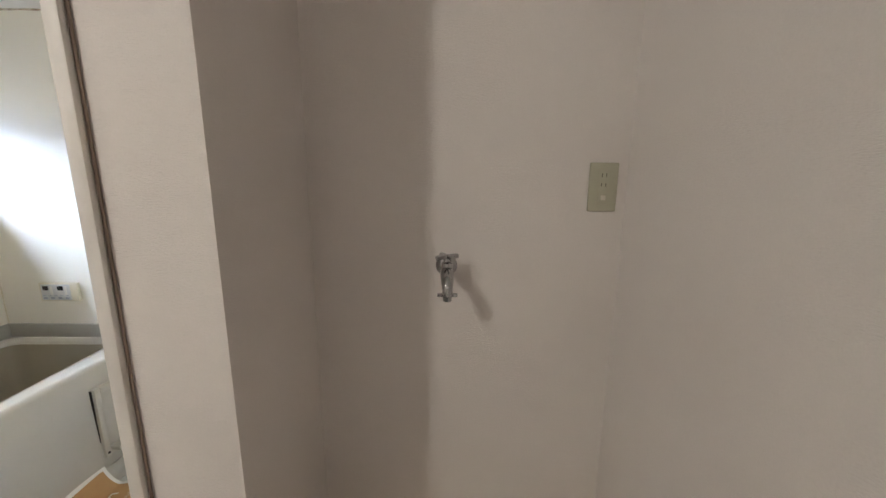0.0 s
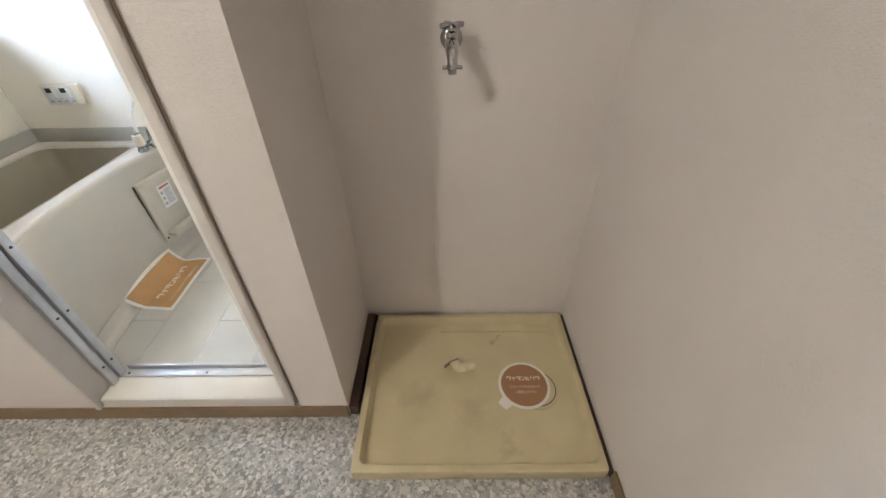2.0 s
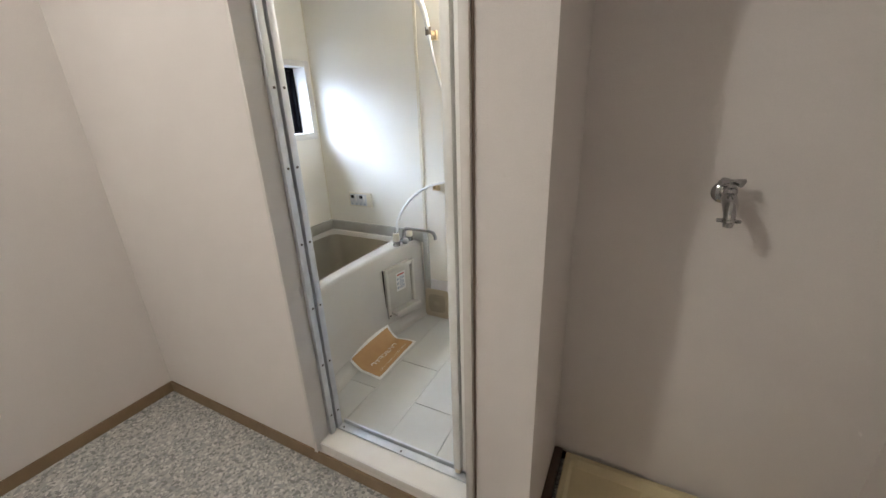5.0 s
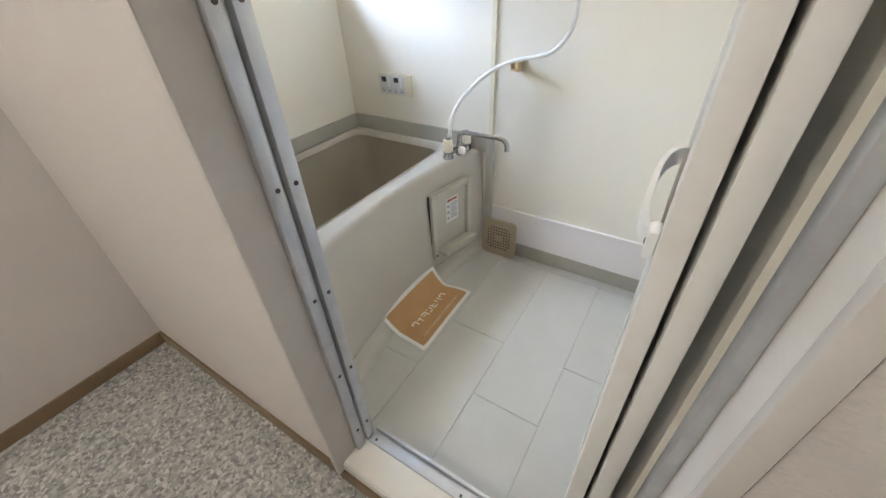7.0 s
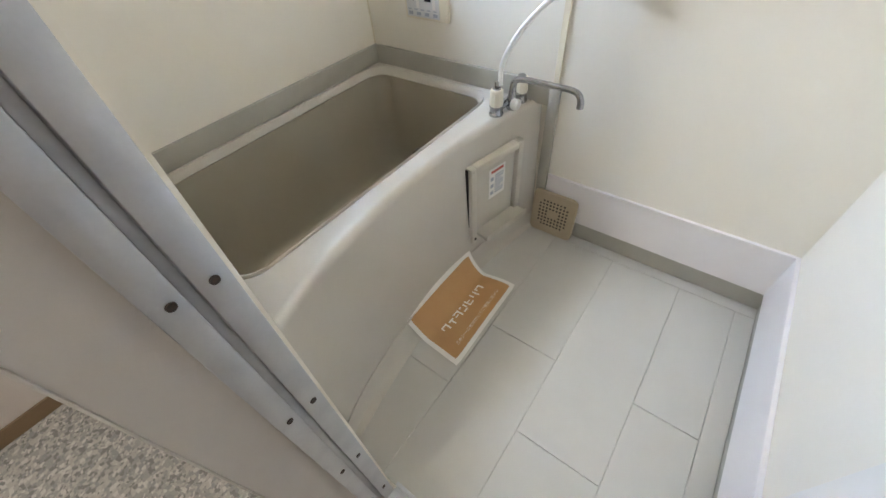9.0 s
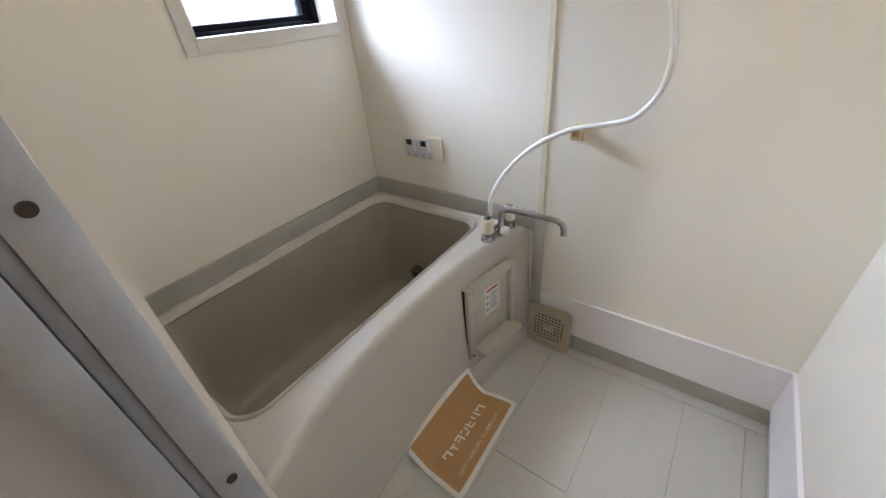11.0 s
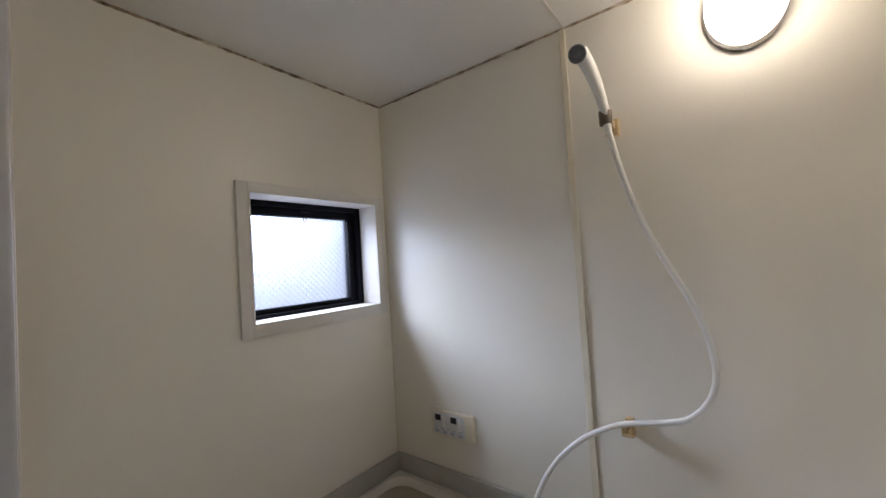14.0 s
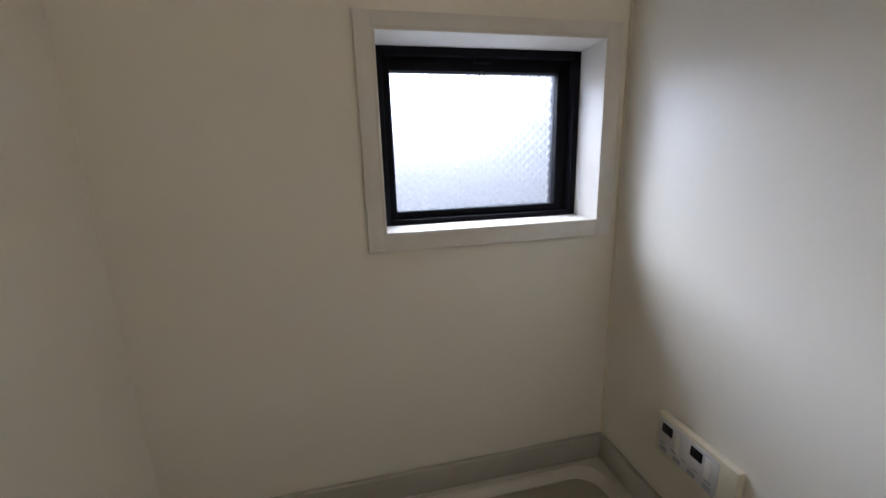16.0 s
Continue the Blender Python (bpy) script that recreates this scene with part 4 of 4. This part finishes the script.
def floor_card():
    c = thing("floor_card", (-1.0, 0.68, BZ), "brown paper drain cover with a white border, curled against the tub", "sign")

    def sheet(u, v, lift=0.0):
        """u runs away from the tub, v along it."""
        d, a, c0, b0 = Vector((-1.15, 0.505)), Vector((-1.143, 0.885)), Vector((-0.924, 0.492)), Vector((-0.928, 0.88))
        p = (d * (1 - v) + a * v) * (1 - u) + (c0 * (1 - v) + b0 * v) * u
        curl = max(0.0, 1 - u / 0.42) ** 1.25
        z = BZ + 0.003 + curl * (0.062 + 0.014 * v) + 0.004 * math.sin(3.0 * v + 3 * u) ** 2
        y = p.y - 0.03 * v * math.sin(math.pi * min(1.0, u * 1.1)) * (1 - u)
        return Vector((p.x, y, z + lift))

    def patch(u0, u1, v0, v1, lift, cut):
        us, vs = spread(u0, u1, 25), spread(v0, v1, 33)

        def f(u, v):
            a = (v - v0) / (v1 - v0)
            k = cut * max(0, 1 - min(a, 1 - a) / 0.09) ** 2
            uu = u0 + k + (u - u0) * (u1 - u0 - 2 * k) / (u1 - u0)
            return sheet(uu, v, lift)
        return grid(f, us, vs)

    part("backing", thicken(patch(0.0, 1.0, 0.0, 1.0, 0.0, 0.012), 0.0012), "card_white", c, "white paper border")
    part("printed_sheet", thicken(patch(0.065, 0.935, 0.042, 0.958, 0.0022, 0.012), 0.0008), "card_brown", c, "brown printed sheet")

    def bar(u0, u1, v0, v1):
        return thicken(grid(lambda u, v: sheet(u, v, 0.0034), spread(u0, u1, 4), spread(v0, v1, 4)), 0.0003)

    v = 0.19
    for k in range(7):
        b = None
        for a0, a1, e0, e1 in strokes(k):
            b = join(b, bar(0.59 - 0.13 * e1, 0.59 - 0.13 * e0, v + 0.076 * a0, v + 0.076 * a1)) if b else bar(0.59 - 0.13 * e1, 0.59 - 0.13 * e0, v + 0.076 * a0, v + 0.076 * a1)
        part("lettering", b, "print_white", c, "white mark on the card", False)
        v += 0.093
    b, w = text_sheet("このシールをはがしてご使用ください", 1.0)
    k = 0.7 / w
    for vert in b.verts:
        vert.co = sheet(0.83 - vert.co.y * k * 1.6, 0.15 + vert.co.x * k, 0.0034)
    part("lettering", b, "print_white", c, "small white writing", False)


floor_card()


# ---- washing machine pan ----
def pan():
    p = thing("washing_machine_pan", (0.44, 0.1, 0.0), "beige plastic washing machine drain pan, stained", "drain pan")
    X0, X1, Y0, Y1, H = 0.048, 0.868, -0.222, 0.444, 0.056
    rings = [(0.002, 0.001, 0.01), (0.0, 0.004, 0.01), (0.001, H - 0.003, 0.01), (0.0035, H, 0.009), (0.022, H, 0.016), (0.025, H - 0.003, 0.022), (0.03, 0.026, 0.026), (0.036, 0.0195, 0.028), (0.05, 0.018, 0.03), (0.2, 0.018, 0.02)]
    b = bmesh.new()
    vs = [[b.verts.new((x, y, z)) for x, y in oval(X0 + d, X1 - d, Y0 + d, Y1 - d, r, 7)] for d, z, r in rings]
    n = len(vs[0])
    for a, c in zip(vs, vs[1:]):
        for i in range(n):
            b.faces.new((a[i], a[(i + 1) % n], c[(i + 1) % n], c[i]))
    b.faces.new(vs[-1])
    b.faces.new(vs[0])
    part("tray", b, "pan", p)
    part("ledge", box(0.33, 0.81, 0.366, 0.4, 0.0175, 0.023, 0.002), "pan", p, "low moulded ledge along the back")
    d = part("drain", spin([(0.09, 0.0), (0.09, 0.004), (0.084, 0.0055), (0.08, 0.003), (0.02, 0.0025)], (0.697, 0.092, 0.017), "z", 40), "pan", p, "round drain rim")
    part("drain_gap", spin([(0.0775, 0.0), (0.0775, 0.0012), (0.074, 0.0012), (0.074, 0.0)], (0.697, 0.092, 0.0192), "z", 40), "hole", d)


pan()


def drain_sticker():
    s = thing("drain_sticker", (0.645, 0.105, 0.024), "round brown sticker with a white border over the pan's drain", "sign")
    cx, cy, z = 0.655, 0.103, 0.0236

    def disc(r, h0, h1, tab=False):
        b = bmesh.new()
        pts = []
        for i in range(64):
            a = 2 * math.pi * i / 64
            rr = r
            if tab and abs(a - radians(222)) < radians(9):
                rr = r + 0.03
            pts.append(b.verts.new((cx + rr * math.cos(a), cy + rr * math.sin(a) * 1.02, z + h0)))
        f = b.faces.new(pts)
        e = bmesh.ops.extrude_face_region(b, geom=[f])
        bmesh.ops.translate(b, vec=(0, 0, h1 - h0), verts=[v for v in e["geom"] if isinstance(v, bmesh.types.BMVert)])
        return b

    part("border", disc(0.099, 0.0, 0.001, True), "card_white", s, "white border with a pull tab")
    part("disc", disc(0.088, 0.001, 0.0016), "sticker_brown", s, "brown printed disc")
    x = cx - 0.064
    for k in range(7):
        rows = [(x + 0.0155 * a0, x + 0.0155 * a1, cy + 0.018 + 0.017 * e0, cy + 0.018 + 0.017 * e1, z + 0.0016, z + 0.002) for a0, a1, e0, e1 in strokes(k)]
        part("lettering", boxes(rows), "print_white", s, "white mark on the sticker", False)
        x += 0.0186
    for body, wide, y in (("このシールをはがして", 0.118, cy - 0.014), ("ご使用ください", 0.078, cy - 0.036)):
        b, w = text_sheet(body, 1.0)
        for vert in b.verts:
            vert.co = Vector((cx - wide / 2 + vert.co.x * wide / w, y + vert.co.y * wide / w * 1.1, z + 0.0019))
        part("lettering", b, "print_white", s, "small white writing", False)


drain_sticker()


def elbow():
    e = thing("drain_elbow", (0.41, 0.17, 0.018), "loose cream plastic hose elbow with a clip lying in the pan", "pipe fitting")
    part("pipe", tube([(0.386, 0.2, 0.052), (0.391, 0.187, 0.044), (0.4, 0.176, 0.037), (0.416, 0.172, 0.036), (0.44, 0.178, 0.036)], [0.0165, 0.0165, 0.018, 0.0165, 0.0165], 18, 6), "elbow", e)
    part("collar", tube([(0.436, 0.177, 0.036), (0.452, 0.181, 0.036), (0.468, 0.185, 0.036)], 0.018, 18, 3), "elbow", e)
    axis = Vector((-0.006, 0.014, 0.009)).normalized()
    side = axis.cross(Vector((0, 0, 1))).normalized()
    up = side.cross(axis)
    mid = Vector((0.387, 0.197, 0.0505))
    ring = [tuple(mid + (side * math.cos(a) + up * math.sin(a)) * 0.0185) for a in spread(0.2, 2 * math.pi - 0.2, 15)]
    for k, (c, d) in enumerate((((0.391, 0.187, 0.044), (0.005, -0.013, -0.008)), ((0.41, 0.1735, 0.0365), (0.016, -0.003, 0.0)), ((0.43, 0.1755, 0.036), (0.02, 0.004, 0.0)))):
        d = Vector(d).normalized() * 0.0035
        part("rib", tube([tuple(Vector(c) - d), c, tuple(Vector(c) + d)], [0.0185, 0.0205, 0.0185], 18, 3), "elbow", e, "raised rib")
    clip = part("clip", tube(ring, 0.0022, 8, 4), "bronze", e, "dark wire clip")
    for dz in (0.0, 0.012):
        part("ear", tube([(0.371, 0.19, 0.04 + dz), (0.36, 0.184, 0.034 + dz), (0.35, 0.18, 0.026 + dz)], 0.003, 8, 4), "bronze", clip)


elbow()


# ---- wall tap and outlet in the alcove ----
def wall_tap():
    t = thing("wall_tap", (0.384, YB, 1.15), "chrome washing machine wall tap", "tap")
    x, z = 0.384, 1.157
    part("flange", spin([(0.031, 0.0), (0.031, -0.003), (0.026, -0.008), (0.013, -0.012)], (x, YB, z), "y"), "chrome", t)
    part("body", tube([(x, YB - 0.008, z), (x, YB - 0.05, z), (x, YB - 0.085, z - 0.002), (x, YB - 0.115, z - 0.014), (x, YB - 0.131, z - 0.03), (x, YB - 0.134, z - 0.046)], [0.012, 0.014, 0.0185, 0.017, 0.014, 0.013], 18, 6), "chrome", t)
    part("bonnet", spin([(0.015, 0.0), (0.0165, 0.008), (0.014, 0.02), (0.008, 0.024), (0.007, 0.036)], (x, YB - 0.075, z + 0.004), "z", 18), "chrome", t)
    h = None
    for k in range(4):
        a = math.pi / 2 * k + 0.5
        h = tube([(x, YB - 0.075, z + 0.04), (x + 0.014 * math.cos(a), YB - 0.075 + 0.014 * math.sin(a), z + 0.042), (x + 0.032 * math.cos(a), YB - 0.075 + 0.032 * math.sin(a), z + 0.04)], [0.0065, 0.006, 0.0075], 10, 4, h)
    part("handle", h, "chrome", t, "chrome cross handle")
    part("handle_cap", spin([(0.011, 0.0), (0.012, 0.006), (0.008, 0.011), (0.002, 0.012)], (x, YB - 0.075, z + 0.036), "z", 18), "chrome", t)
    part("nipple", spin([(0.012, 0.0), (0.0155, -0.003), (0.0155, -0.009), (0.012, -0.011), (0.011, -0.022), (0.008, -0.023)], (x, YB - 0.134, z - 0.04), "z", 18), "chrome", t)
    part("collar_lugs", boxes([(x - 0.026, x + 0.026, YB - 0.139, YB - 0.129, z - 0.051, z - 0.042)], 0.002), "chrome", t)


wall_tap()


def wall_outlet():
    o = thing("wall_outlet", (0.816, YB, 1.38), "beige double wall outlet with an earth terminal", "outlet")
    x0, x1, z0, z1, y = 0.776, 0.856, 1.315, 1.449, YB
    part("plate", box(x0, x1, y - 0.008, y - 0.0005, z0, z1, 0.0035), "outlet", o)
    part("insert", box(x0 + 0.024, x1 - 0.024, y - 0.0095, y - 0.006, z0 + 0.02, z1 - 0.02, 0.001), "outlet", o)
    for z in (1.415, 1.389):
        for dx in (-0.006, 0.006):
            part("slot", box(0.816 + dx - 0.001, 0.816 + dx + 0.001, y - 0.0098, y - 0.0092, z - 0.005, z + 0.005), "hole", o, "", False)
    part("earth_terminal", box(0.805, 0.827, y - 0.013, y - 0.009, 1.342, 1.365, 0.001), "outlet", o)
    part("terminal_cap", box(0.8095, 0.8225, y - 0.0138, y - 0.0125, 1.347, 1.36, 0.0005), "panel_beige", o)


wall_outlet()


# ---- floor tiles of the bathroom ----
def tiles():
    floor = bpy.data.objects["bath_floor"]
    cols = [(-1.154, -0.914), (-0.914, -0.674), (-0.674, -0.434), (-0.434, -0.258)]
    cuts = [(0.435,), (0.688,), (0.43,), (0.692,)]
    g = 0.0009
    for (x0, x1), ys in zip(cols, cuts):
        edges = [BYS + 0.004, *ys, 1.196]
        for y0, y1 in zip(edges, edges[1:]):
            part("tile", box(x0 + g, x1 - g, y0 + g, y1 - g, BZ - 0.01, BZ, 0.0012, seg=1), "bath_tile", floor, "", False)
    part("tile_border", box(-0.258 + g, BXE + 0.0115, BYS + 0.004, 1.196 - g, BZ - 0.01, BZ, 0.0012, seg=1), "bath_tile", floor, "", False)
    part("tile_border", box(-1.0, BXE + 0.0115, 1.196 + g, BYN + 0.0115, BZ - 0.01, BZ, 0.0012, seg=1), "bath_tile", floor, "", False)


tiles()

# ---- beyond the window ----
structure("backdrop", grid(lambda u, v: (-4.6, u, v), spread(-5.0, 7.0, 3), spread(-3.0, 7.0, 3)), "outside", "pale sky and house wall outside the window")
